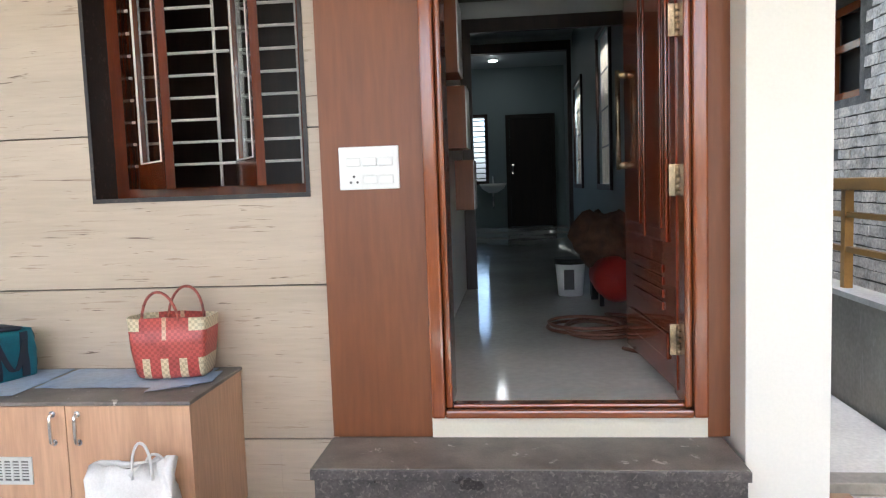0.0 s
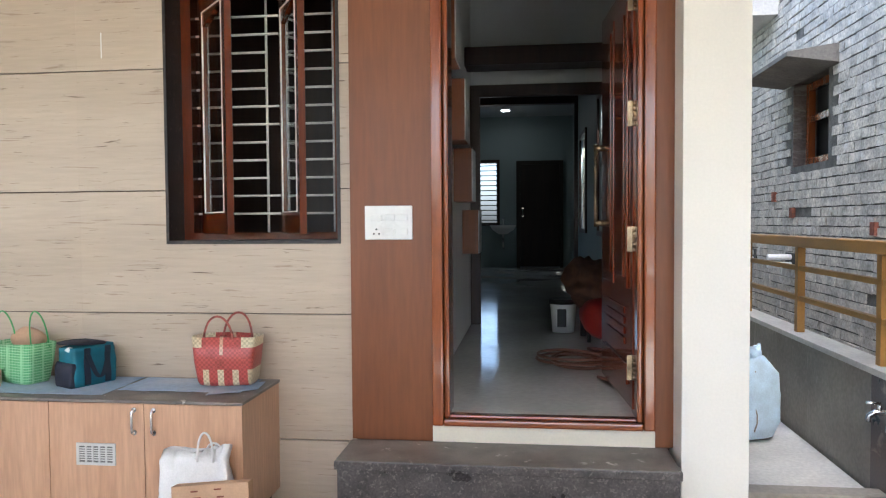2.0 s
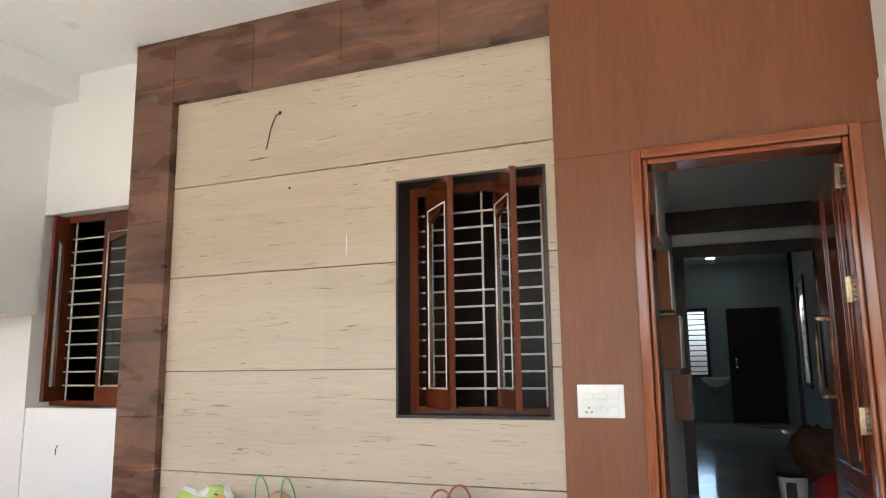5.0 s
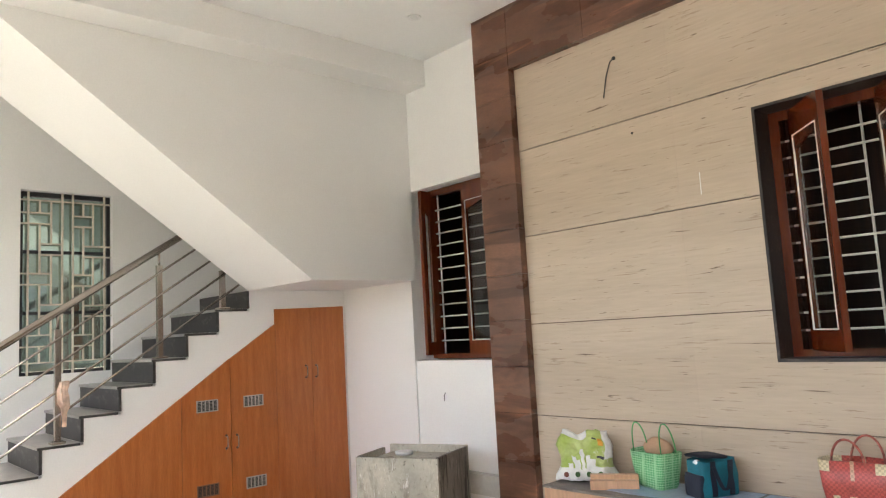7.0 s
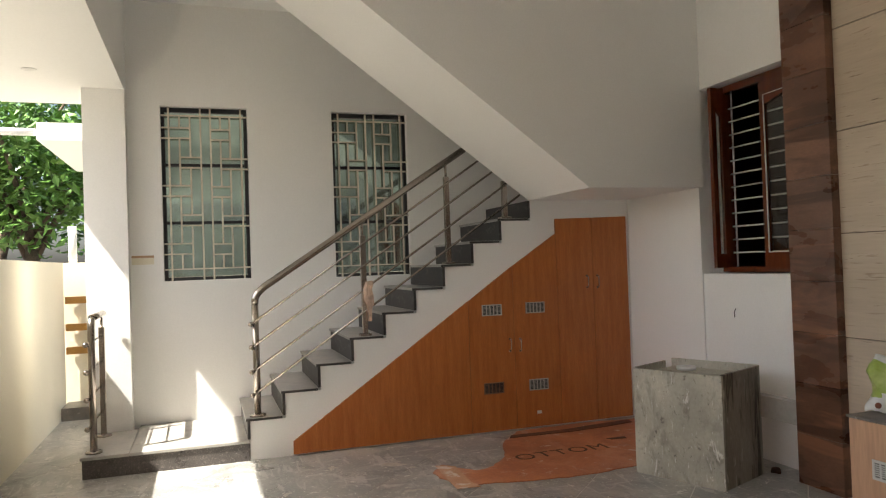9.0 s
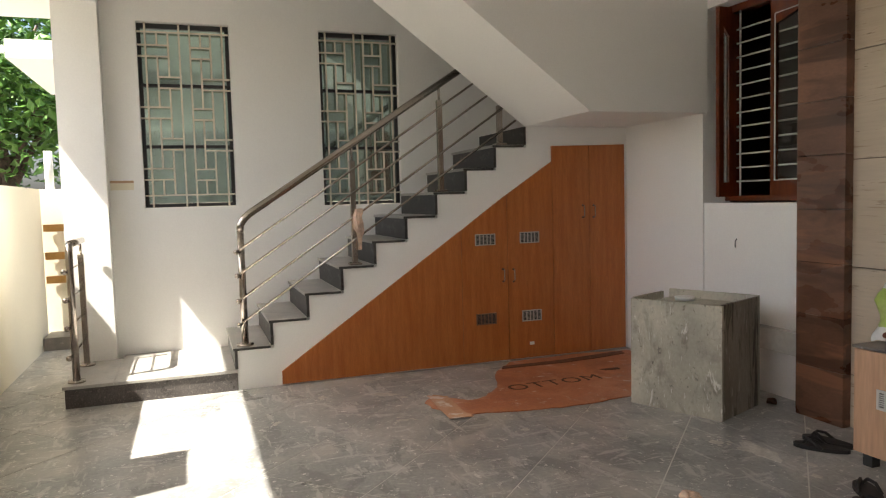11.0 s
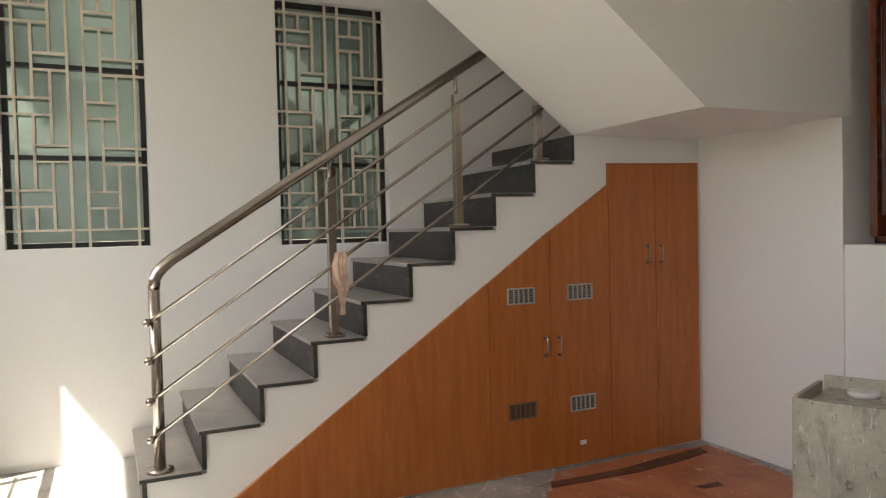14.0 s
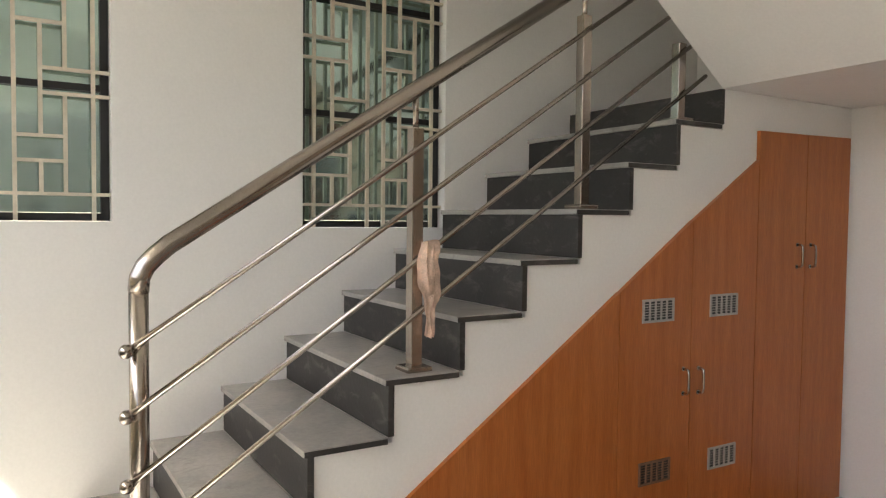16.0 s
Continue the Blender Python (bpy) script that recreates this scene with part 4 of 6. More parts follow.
CARD_PALE = layered(material("pale_torn_card", (0.60, 0.36, 0.24), 0.8, 0, 0.1, 6, 90, 0.15, second=(0.48, 0.24, 0.13), spread=0.2), 7.0, (1, 1, 1), 0.56, 0.62, (0.72, 0.62, 0.54), 0.8)
SPILL = material("dried_cement", (0.66, 0.63, 0.57), 0.9, 0, 0.12, 14, 70, 0.2, second=(0.48, 0.455, 0.41), spread=0.2)
PRINT = material("dark_print", (0.10, 0.05, 0.035), 0.8)
SACK_GREEN = material("printed_green_sack", (0.33, 0.43, 0.08), 0.4, 0, 0.08, 7, 60, 0.1, second=(0.46, 0.54, 0.20), spread=0.1)
layered(SACK_GREEN, 9.0, (1, 1, 1), 0.60, 0.66, (0.76, 0.78, 0.62), 0.8)
SACK_WHITE = material("white_sack_plastic", (0.80, 0.80, 0.78), 0.45, 0, 0.05, 9, 60, 0.1)
SACK_ORANGE = material("orange_print", (0.80, 0.36, 0.03), 0.45, 0, 0.1, 12, 60, 0.05)
SACK_BLUE = material("pale_blue_woven_sack", (0.58, 0.72, 0.82), 0.55, 0, 0.08, 9, 140, 0.25)
CLOTH = material("peach_rag", (0.78, 0.56, 0.43), 0.9, 0, 0.12, 20, 150, 0.3)
PLYWOOD = material("cement_stained_board", (0.50, 0.465, 0.38), 0.7, 0, 0.07, 3.0, 55, 0.2, (1, 1, 0.8), (0.36, 0.335, 0.275), spread=0.12)
layered(PLYWOOD, 3.6, (1, 1, 0.7), 0.52, 0.62, (0.24, 0.22, 0.175), 0.7)
layered(PLYWOOD, 8.0, (1.4, 1.4, 0.5), 0.57, 0.66, (0.15, 0.13, 0.10), 0.55, 12.0)
layered(PLYWOOD, 26.0, (1.2, 1.2, 0.9), 0.60, 0.66, (0.09, 0.075, 0.06), 0.7)
layered(PLYWOOD, 7.0, (1.6, 1.6, 0.5), 0.63, 0.66, (0.70, 0.68, 0.62), 0.8, 12.0)
layered(PLYWOOD, 40.0, (1.5, 1.5, 0.25), 0.64, 0.67, (0.72, 0.70, 0.64), 0.7, 3.0)
# darker base than PLYWOOD, with dark and pale upright streaks
PLYWOOD_EDGE = material("darker_streaked_board", (0.34, 0.305, 0.25), 0.7, 0, 0.1, 4, 60, 0.2, (1, 1, 0.5), (0.22, 0.195, 0.155), spread=0.15)
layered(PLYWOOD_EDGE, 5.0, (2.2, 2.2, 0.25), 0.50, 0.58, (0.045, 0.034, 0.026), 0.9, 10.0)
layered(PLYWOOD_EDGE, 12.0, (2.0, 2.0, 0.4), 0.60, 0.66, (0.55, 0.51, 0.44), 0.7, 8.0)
RUBBER = material("black_rubber", (0.018, 0.017, 0.017), 0.6)
TANK_RED = material("red_painted_tank", (0.42, 0.03, 0.02), 0.4, 0, 0.06, 6, 60, 0.05)
JUTE = material("brown_jute_cloth", (0.13, 0.065, 0.035), 0.95, 0, 0.2, 14, 150, 0.5)
HOSE = material("brown_rubber_hose", (0.15, 0.06, 0.032), 0.5)
LEAF = material("green_leaf", (0.09, 0.20, 0.035), 0.4, 0, 0.15, 1.6, 9, 0.0, second=(0.15, 0.28, 0.06), spread=0.12)
LEAF_DARK = material("dark_green_leaf", (0.03, 0.085, 0.02), 0.5, 0, 0.15, 0.8, 9, 0.0, second=(0.055, 0.13, 0.03), spread=0.12)
BARK = material("grey_brown_bark", (0.15, 0.11, 0.08), 0.95, 0, 0.2, 6, 40, 0.6)
LAMP = lamp_glow("white_lamp", (1.0, 0.98, 0.92), 4)
PIPE = material("white_plastic_pipe", (0.80, 0.80, 0.78), 0.35)


def crumple(bm, amount, scale, seed=0.0):
    for v in bm.verts:
        v.co += noise.noise_vector(Vector(v.co) * scale + Vector((seed, seed, seed))) * amount


def rings(bm, levels, seg=28, power=4.0, at=(0, 0), turn=0.0, close=True, rim=0.0):
    """Rounded rectangles (z, half width, half depth) stacked into a hollow or closed body."""
    c, s = math.cos(turn), math.sin(turn)
    prev, made = None, []
    for zz, hw, hd in levels:
        ring = []
        for k in range(seg):
            a = k * math.tau / seg
            ca, sa = math.cos(a), math.sin(a)
            u = hw * math.copysign(abs(ca) ** (2 / power), ca)
            v = hd * math.copysign(abs(sa) ** (2 / power), sa)
            ring.append(bm.verts.new((at[0] + c * u - s * v, at[1] + s * u + c * v, zz)))
        if prev:
            for k in range(seg):
                f = bm.faces.new((prev[k], prev[(k + 1) % seg], ring[(k + 1) % seg], ring[k]))
                f.smooth = True
        prev = ring
        made.append(ring)
    bm.faces.new(made[0][::-1])
    if close:
        bm.faces.new(made[-1])
    return made


TOP = 0.581

# blue sheet on the cabinet
bm = bmesh.new()
for x0, x1, y0, y1, z in ((-1.72, -1.16, 2.545, 2.80, 0.0), (-2.42, -1.735, 2.45, 2.80, 0.001)):
    n = 14
    grid = [[bm.verts.new((x0 + (x1 - x0) * i / n, y0 + (y1 - y0) * j / 6, TOP + 0.004 + z + 0.004 * noise.noise(Vector((i * 0.6, j * 0.8, z))))) for j in range(7)] for i in range(n + 1)]
    for i in range(n):
        for j in range(6):
            bm.faces.new((grid[i][j], grid[i + 1][j], grid[i + 1][j + 1], grid[i][j + 1]))
prism(bm, [(-1.28, 2.47), (-1.10, 2.60), (-1.12, 2.74), (-1.30, 2.66)], "z", TOP + 0.0065, TOP + 0.009)
sheet = part("plastic_sheet", bm, BLUE_SHEET)
tagged(sheet, "pale blue plastic sheet spread on the shoe cabinet", "sheet")
sol = sheet.modifiers.new("thick", "SOLIDIFY")
sol.thickness = 0.002


def arch(bm, x0, x1, y, z, h, r, lean=0.0, n=14):
    pts = []
    for k in range(n + 1):
        a = math.pi * k / n
        pts.append(((x0 + x1) / 2 - (x1 - x0) / 2 * math.cos(a), y + lean * math.sin(a), z + h * math.sin(a) ** 0.8))
    tube(bm, pts, r, 8)


# red plaited basket
basket = thing("shopping_basket", (-1.27, 2.68, TOP), "red and cream plaited plastic shopping basket with two handles", "basket")
bm = bmesh.new()
rings(bm, [(TOP + 0.012, 0.115, 0.07), (TOP + 0.03, 0.124, 0.078), (TOP + 0.12, 0.137, 0.083), (TOP + 0.225, 0.15, 0.075), (TOP + 0.228, 0.146, 0.07), (TOP + 0.10, 0.13, 0.074)],
      36, 7, (-1.275, 2.70), 0.06, close=True)
crumple(bm, 0.008, 9)
part("body", bm, RED_WEAVE, basket)
for y, lean in ((2.635, -0.01), (2.755, 0.02)):
    bm = bmesh.new()
    arch(bm, -1.345 + (y - 2.69) * 0.3, -1.205 + (y - 2.69) * 0.3, y, TOP + 0.17, 0.15, 0.0052, lean)
    part("handle", bm, RED_CORD, basket, "plaited dark red handle")

# teal cooler bag
bag = thing("lunch_bag", (-1.94, 2.66, TOP), "teal and navy nylon lunch bag with shoulder straps", "bag")
BC, BT = Vector((-1.935, 2.665, TOP)), 1.15
BU, BF = Vector((math.cos(BT), math.sin(BT), 0)), Vector((math.sin(BT), -math.cos(BT), 0))
bm = bmesh.new()
rings(bm, [(TOP + 0.0027, 0.100, 0.062), (TOP + 0.0108, 0.106, 0.068), (TOP + 0.054, 0.108, 0.07), (TOP + 0.108, 0.107, 0.068), (TOP + 0.162, 0.106, 0.066), (TOP + 0.18, 0.104, 0.064), (TOP + 0.1782, 0.098, 0.058), (TOP + 0.135, 0.096, 0.056)], 48, 9, BC[:2], BT)
crumple(bm, 0.008, 14)
part("body", bm, TEAL, bag)
bm = bmesh.new()
q = BC - BU * 0.104
rings(bm, [(TOP + 0.0036, 0.012, 0.060), (TOP + 0.018, 0.018, 0.063), (TOP + 0.099, 0.017, 0.063), (TOP + 0.1152, 0.010, 0.060)], 32, 7, q[:2], BT)
crumple(bm, 0.006, 18)
part("pocket", bm, NAVY, bag, "navy mesh end pocket")
bm = bmesh.new()
rings(bm, [(0.0, 0.09, 0.058), (0.008, 0.095, 0.062), (0.014, 0.08, 0.05)], 36, 7, (0, 0), 0)
crumple(bm, 0.008, 16)
bmesh.ops.transform(bm, matrix=Matrix.Translation(BC - BU * 0.02 - BF * 0.012 + Vector((0, 0, 0.186))) @ Matrix.Rotation(BT, 4, "Z") @ Matrix.Rotation(radians(5), 4, "Y"), verts=bm.verts)
part("lid", bm, NAVY, bag, "dark open lid flap")
bm = bmesh.new()
ball(bm, BC - BU * 0.10 + BF * 0.02 + Vector((0, 0, 0.172)), 0.018, (1, 0.6, 0.9), 10)
crumple(bm, 0.008, 40)
part("paper", bm, WHITE_BAG, bag, "white paper sticking out")


def webbing(pts, wide, thick=0.004):
    """A flat band through points of the bag (along, out, up), wide along the bag."""
    bm = bmesh.new()
    prev = None
    for a, o, u in pts:
        ring = [bm.verts.new(BC + BU * (a + da) + BF * (o + do) + Vector((0, 0, u))) for da, do in ((-wide, 0), (wide, 0), (wide, thick), (-wide, thick))]
        if prev:
            for k in range(4):
                bm.faces.new((prev[k], prev[(k + 1) % 4], ring[(k + 1) % 4], ring[k]))
        else:
            bm.faces.new(ring[::-1])
        prev = ring
    bm.faces.new(prev)
    bmesh.ops.recalc_face_normals(bm, faces=bm.faces)
    part("strap", bm, NAVY, bag, "navy webbing strap")


webbing([(-0.048, 0.069 + 0.003 * math.sin(k), 0.012 + 0.165 * k / 8) for k in range(9)], 0.014)
webbing([(0.052, 0.069 + 0.003 * math.sin(k), 0.012 + 0.165 * k / 8) for k in range(9)], 0.014)
webbing([(-0.048 + 0.10 * k / 10, 0.076 + 0.012 * math.sin(math.pi * k / 10), 0.15 - 0.11 * math.sin(math.pi * k / 10)) for k in range(11)], 0.010)
bm = bmesh.new()
tube(bm, [BC + BU * (0.104 + 0.035 * math.sin(math.pi * k / 12)) + BF * 0.03 * math.cos(k * 0.5) + Vector((0, 0, 0.02 + 0.145 * k / 12)) for k in range(13)], 0.008, 6)
part("strap", bm, NAVY, bag, "navy webbing strap")

# green plaited basket with a parcel in it
basket = thing("shopping_basket", (-2.25, 2.66, TOP), "green plaited plastic shopping basket with thin tall handles", "basket")
bm = bmesh.new()
rings(bm, [(TOP + 0.004, 0.095, 0.058), (TOP + 0.02, 0.104, 0.066), (TOP + 0.12, 0.118, 0.075), (TOP + 0.19, 0.132, 0.08), (TOP + 0.187, 0.127, 0.075), (TOP + 0.11, 0.11, 0.068)], 32, 6, (-2.25, 2.67), -0.3)
crumple(bm, 0.008, 9, 3)
part("body", bm, GREEN_WEAVE, basket)
for x, y in ((-2.335, 2.67), (-2.165, 2.66)):
    bm = bmesh.new()
    arch(bm, x - 0.045, x + 0.045, y, TOP + 0.17, 0.165, 0.0034, -0.03)
    part("handle", bm, GREEN_CORD, basket, "thin green cord handle")
bm = bmesh.new()
ball(bm, (-2.25, 2.70, TOP + 0.20), 0.07, (1.2, 0.8, 0.75), 16)
crumple(bm, 0.012, 16)
parcel = part("parcel", bm, CARD)
tagged(parcel, "crumpled brown paper parcel in the green basket", "parcel")

# printed sack on the cabinet
sack = thing("cement_sack", (-2.72, 2.62, TOP), "small green and white printed plastic sack of putty", "sack")
NU, NV = 48, 40
SKY_LINE = ((-0.62, -0.48, 0.40), (-0.46, -0.30, 0.56), (-0.28, -0.16, 0.48), (-0.14, 0.02, 0.66), (0.04, 0.16, 0.50), (0.18, 0.34, 0.42))


def sack_print(u, v):
    """Which of the printed colours lies at a point of the sack's face."""
    if v < 0.27:
        return 1
    if any(a < u < b and v < t for a, b, t in SKY_LINE):
        return 1
    if 0.45 < u < 0.68 and 0.70 < v < 0.84:
        return 2
    if u > 0.72 and v > 0.45 or v > 0.90 and u < 0.1:
        return 1
    if 0.38 < u < 0.70 and 0.46 < v < 0.50 or 0.3 < u < 0.42 and 0.82 < v < 0.86:
        return 3
    return 0


bm = bmesh.new()
sides = []
for side in (-1, 1):
    grid = []
    for i in range(NU + 1):
        u = -1 + 2 * i / NU
        col = []
        for j in range(NV + 1):
            v = j / NV
            half = 0.168 - 0.035 * v + 0.012 * math.cos(v * 9)
            fat = 0.080 * max(0.0, 1 - u ** 4) ** 0.6 * max(0.0, math.sin(math.pi * min(1, 0.12 + 0.88 * v))) ** 0.55
            zz = 0.006 + 0.265 * v * (0.95 + 0.05 * u * u) + 0.01 * math.sin(u * 5) * v
            col.append(bm.verts.new((u * half, side * fat * (1 - 0.35 * v) + 0.05 * v, zz)))
        grid.append(col)
    sides.append(grid)
    for i in range(NU):
        for j in range(NV):
            q = (grid[i][j], grid[i + 1][j], grid[i + 1][j + 1], grid[i][j + 1])
            f = bm.faces.new(q if side < 0 else q[::-1])
            f.smooth = True
            f.material_index = sack_print(-1 + 2 * (i + 0.5) / NU, (j + 0.5) / NV)
bmesh.ops.remove_doubles(bm, verts=bm.verts, dist=0.0008)
a, b = sides[0], sides[1]
for i in range(NU):
    if all(q.is_valid for q in (a[i][0], a[i + 1][0], b[i + 1][0], b[i][0])) and len({a[i][0], a[i + 1][0], b[i + 1][0], b[i][0]}) == 4:
        bm.faces.new((a[i][0], b[i][0], b[i + 1][0], a[i + 1][0])).material_index = 1
crumple(bm, 0.014, 13, 5)
crumple(bm, 0.008, 34, 2)
low = min(v.co.z for v in bm.verts)
SACKM = pose(-2.655, 2.60, TOP + 0.001 - low, 0, 0, 34)
bmesh.ops.transform(bm, matrix=SACKM, verts=bm.verts)
body = part("body", bm, SACK_GREEN, sack)
for m in (SACK_WHITE, SACK_ORANGE, DARK):
    body.data.materials.append(m)
for k in range(4):
    bm = bmesh.new()
    tube(bm, [(-0.105 + k * 0.062, -0.0745, 0.045 - low), (-0.105 + k * 0.062, -0.082, 0.045 - low)], 0.014, 14)
    bmesh.ops.transform(bm, matrix=SACKM, verts=bm.verts)
    part("emblem", bm, (BRICK_RED, LEAF_DARK, LEAF_DARK, LEAF_DARK)[k], sack, "round printed emblem")

bm = bmesh.new()
prism(bm, [(-0.045, 0.0), (0.045, 0.0), (0.045, 0.068), (0.008, 0.068), (0.008, 0.046), (-0.045, 0.046)], "x", -0.14, 0.11)
bmesh.ops.transform(bm, matrix=pose(-2.41, 2.54, TOP, 0, 0, 34), verts=bm.verts)
tagged(part("wood_block", bm, OAK), "short offcut of pale timber on the cabinet", "timber")

# white carrier bag and a carton before the cabinet
carrier = thing("carrier_bag", (-1.28, 2.22, 0), "white cloth carrier bag standing before the cabinet", "bag")
bm = bmesh.new()
rings(bm, [(0.0, 0.14, 0.055), (0.02, 0.152, 0.065), (0.12, 0.148, 0.066), (0.20, 0.143, 0.058), (0.27, 0.138, 0.048), (0.33, 0.132, 0.038), (0.38, 0.128, 0.028), (0.415, 0.125, 0.022), (0.41, 0.12, 0.016), (0.3, 0.11, 0.025)], 64, 5, (-1.235, 2.29), 0.1)
crumple(bm, 0.026, 10, 2)
crumple(bm, 0.020, 24, 4)
part("body", bm, WHITE_BAG, carrier)
for y in (2.25, 2.33):
    bm = bmesh.new()
    arch(bm, -1.215, -1.15, y, 0.38, 0.115 if y < 2.3 else 0.05, 0.0045)
    part("handle", bm, WHITE_BAG, carrier)
carton = thing("carton", (-1.2, 2.15, 0), "flat brown cardboard carton with faint print leaning at the cabinet", "carton")
bm = bmesh.new()
box(bm, -0.15, 0.15, -0.03, 0.03, 0, 0.318, 0.004)
bmesh.ops.transform(bm, matrix=pose(-1.11, 2.17, 0.0, -8, 0, 0) @ pose(0, 0, 0, 0, -5, 4), verts=bm.verts)
part("box", bm, CARD, carton)
for dx, dz in ((-0.06, 0.295), (0.03, 0.298), (-0.05, 0.27), (0.04, 0.27)):
    bm = bmesh.new()
    box(bm, dx - 0.014, dx + 0.014, -0.0310, -0.0304, dz - 0.003, dz + 0.003)
    bmesh.ops.transform(bm, matrix=pose(-1.11, 2.17, 0.0, -8, 0, 0) @ pose(0, 0, 0, 0, -5, 4), verts=bm.verts)
    part("printed_bar", bm, BRICK_RED, carton, "faint red print")

# stained hollow box
BOXM = pose(-3.925, 2.385, 0, 0, 0, 23)
crate = thing("site_box", (-3.865, 2.375, 0), "cement-stained open wooden box standing on the floor", "box")


def crate_part(name, x0, x1, y0, y1, z0, z1, mat, label=""):
    bm = bmesh.new()
    box(bm, x0, x1, y0, y1, z0, z1, 0.003)
    crumple(bm, 0.003, 20)
    bmesh.ops.transform(bm, matrix=BOXM, verts=bm.verts)
    return part(name, bm, mat, crate, label)


HX, HY = 0.30, 0.24
crate_part("front_board", -HX, HX, -HY, -HY + 0.02, 0.0, 0.665, PLYWOOD)
crate_part("back_board", -HX, HX, HY - 0.02, HY, 0.0, 0.677, PLYWOOD)
crate_part("side_board", HX - 0.02, HX, -HY + 0.02, HY - 0.02, 0.0, 0.672, PLYWOOD_EDGE, "darker streaked side board")
crate_part("side_board", -HX, -HX + 0.02, -HY + 0.02, HY - 0.12, 0.0, 0.672, PLYWOOD)
crate_part("lid_board", -HX + 0.021, HX - 0.021, -HY + 0.021, HY - 0.021, 0.60, 0.628, PLYWOOD)
bm = bmesh.new()
tube(bm, [(-0.12, 0.10, 0.629), (-0.12, 0.10, 0.65), (-0.12, 0.10, 0.652)], [0.06, 0.065, 0.05], 16)
bmesh.ops.transform(bm, matrix=BOXM, verts=bm.verts)
tagged(part("lid_cap", bm, PIPE), "small white plastic lid lying in the box", "lid")

# torn card sheet on the floor
outline = [(-4.78, 0.95), (-4.62, 0.84), (-4.30, 0.90), (-4.24, 1.20), (-4.17, 1.60), (-4.20, 1.95), (-4.22, 2.5), (-4.75, 2.86), (-5.40, 2.88), (-5.46, 2.4), (-5.42, 1.80), (-5.22, 1.62), (-5.0, 1.50), (-4.78, 1.42), (-4.60, 1.26), (-4.56, 1.12)]
bm = bmesh.new()
pts = []
for (a, b), (c, d) in zip(outline, outline[1:] + outline[:1]):
    for k in range(5):
        f = k / 5
        p = Vector((a + (c - a) * f, b + (d - b) * f, 0))
        pts.append(p + noise.noise_vector(p * 9) * (0.03 if k else 0.0))
prism(bm, [(p.x, p.y) for p in pts], "z", 0.003, 0.008)
card = thing("card_sheet", (-4.8, 1.9, 0.003), "torn orange-brown packing card lying on the floor", "cardboard")
part("sheet", bm, CARD_RED, card)
# large printed letters
font = bpy.data.curves.new("letters", "FONT")
font.body, font.size, font.extrude = "OTTOM", 0.19, 0.0004
font.space_character = 1.12
holder = bpy.data.objects.new("letters", font)
printed = bpy.data.meshes.new_from_object(holder)
bpy.data.objects.remove(holder)
bm = bmesh.new()
bm.from_mesh(printed)
bmesh.ops.transform(bm, matrix=pose(-4.645, 1.47, 0.0087, 0, 0, 92), verts=bm.verts)
part("printed_letters", bm, PRINT, card, "dark printed letters")
# dark folded band and torn flap
bm = bmesh.new()
band = [(-5.24, 1.66), (-5.225, 1.95), (-5.215, 2.2), (-5.24, 2.5), (-5.29, 2.78), (-5.375, 2.80), (-5.34, 2.45), (-5.30, 2.2), (-5.30, 1.95), (-5.31, 1.70)]
prism(bm, band, "z", 0.0075, 0.013)
part("folded_band", bm, CARD_DARK, card, "dark brown mottled fold")
bm = bmesh.new()
prism(bm, [(-4.91, 2.31), (-4.865, 2.33), (-4.85, 2.45), (-4.90, 2.46)], "z", 0.0075, 0.011)
part("tear", bm, PRINT, card, "dark torn slit")


# torn off strip beside it
bm = bmesh.new()
strip = [(-4.76, 0.9), (-4.7, 1.02), (-4.34, 1.0), (-4.21, 1.02), (-4.23, 0.87), (-4.48, 0.88)]
prism(bm, [(x, y) for x, y in strip], "z", 0.0085, 0.012)
crumple(bm, 0.006, 12)
for v in bm.verts:
    v.co.z = max(v.co.z, 0.0085) + 0.15 * max(0.0, 0.72 - v.co.y)
tagged(part("card_strip", bm, CARD_PALE), "pale torn strip of packing card with a lifted end", "cardboard")


def spill(x, y, size, seed, turn=0.0, slim=0.6):
    """A dried splash of cement: a ragged thin patch with smaller drops round it."""
    rnd = random.Random(seed)
    spots = [(0, 0, size)] + [(rnd.gauss(0, size * 1.3), rnd.gauss(0, size * 0.8), size * rnd.uniform(0.08, 0.35)) for _ in range(7)]
    c, s = math.cos(turn), math.sin(turn)
    patch = thing("cement_spill", (x, y, 0), "dried pale cement splashed on the floor tiles", "cement", "cement spills")
    for dx, dy, r in spots:
        bm = bmesh.new()
        pts = []
        for k in range(22):
            a = k * math.tau / 22
            q = r * (1 + 0.75 * noise.noise(Vector((math.cos(a) * 1.6 + seed, math.sin(a) * 1.6 + dx * 30, dy * 30))))
            u, v = dx + q * math.cos(a), dy + q * math.sin(a) * slim
            pts.append((x + c * u - s * v, y + s * u + c * v))
        prism(bm, pts, "z", 0.0005, 0.0022)
        part("splash", bm, SPILL, patch)


for k, (x, y, size) in enumerate(((-3.10, 2.13, 0.11), (-3.30, 2.02, 0.05), (-4.95, 0.66, 0.07), (-4.35, 0.62, 0.035), (-3.9, 1.2, 0.03), (-4.6, -0.1, 0.03), (-5.05, 0.25, 0.04), (-3.55, 1.62, 0.025))):
    spill(x, y, size, k + 2, 0.5 * k)


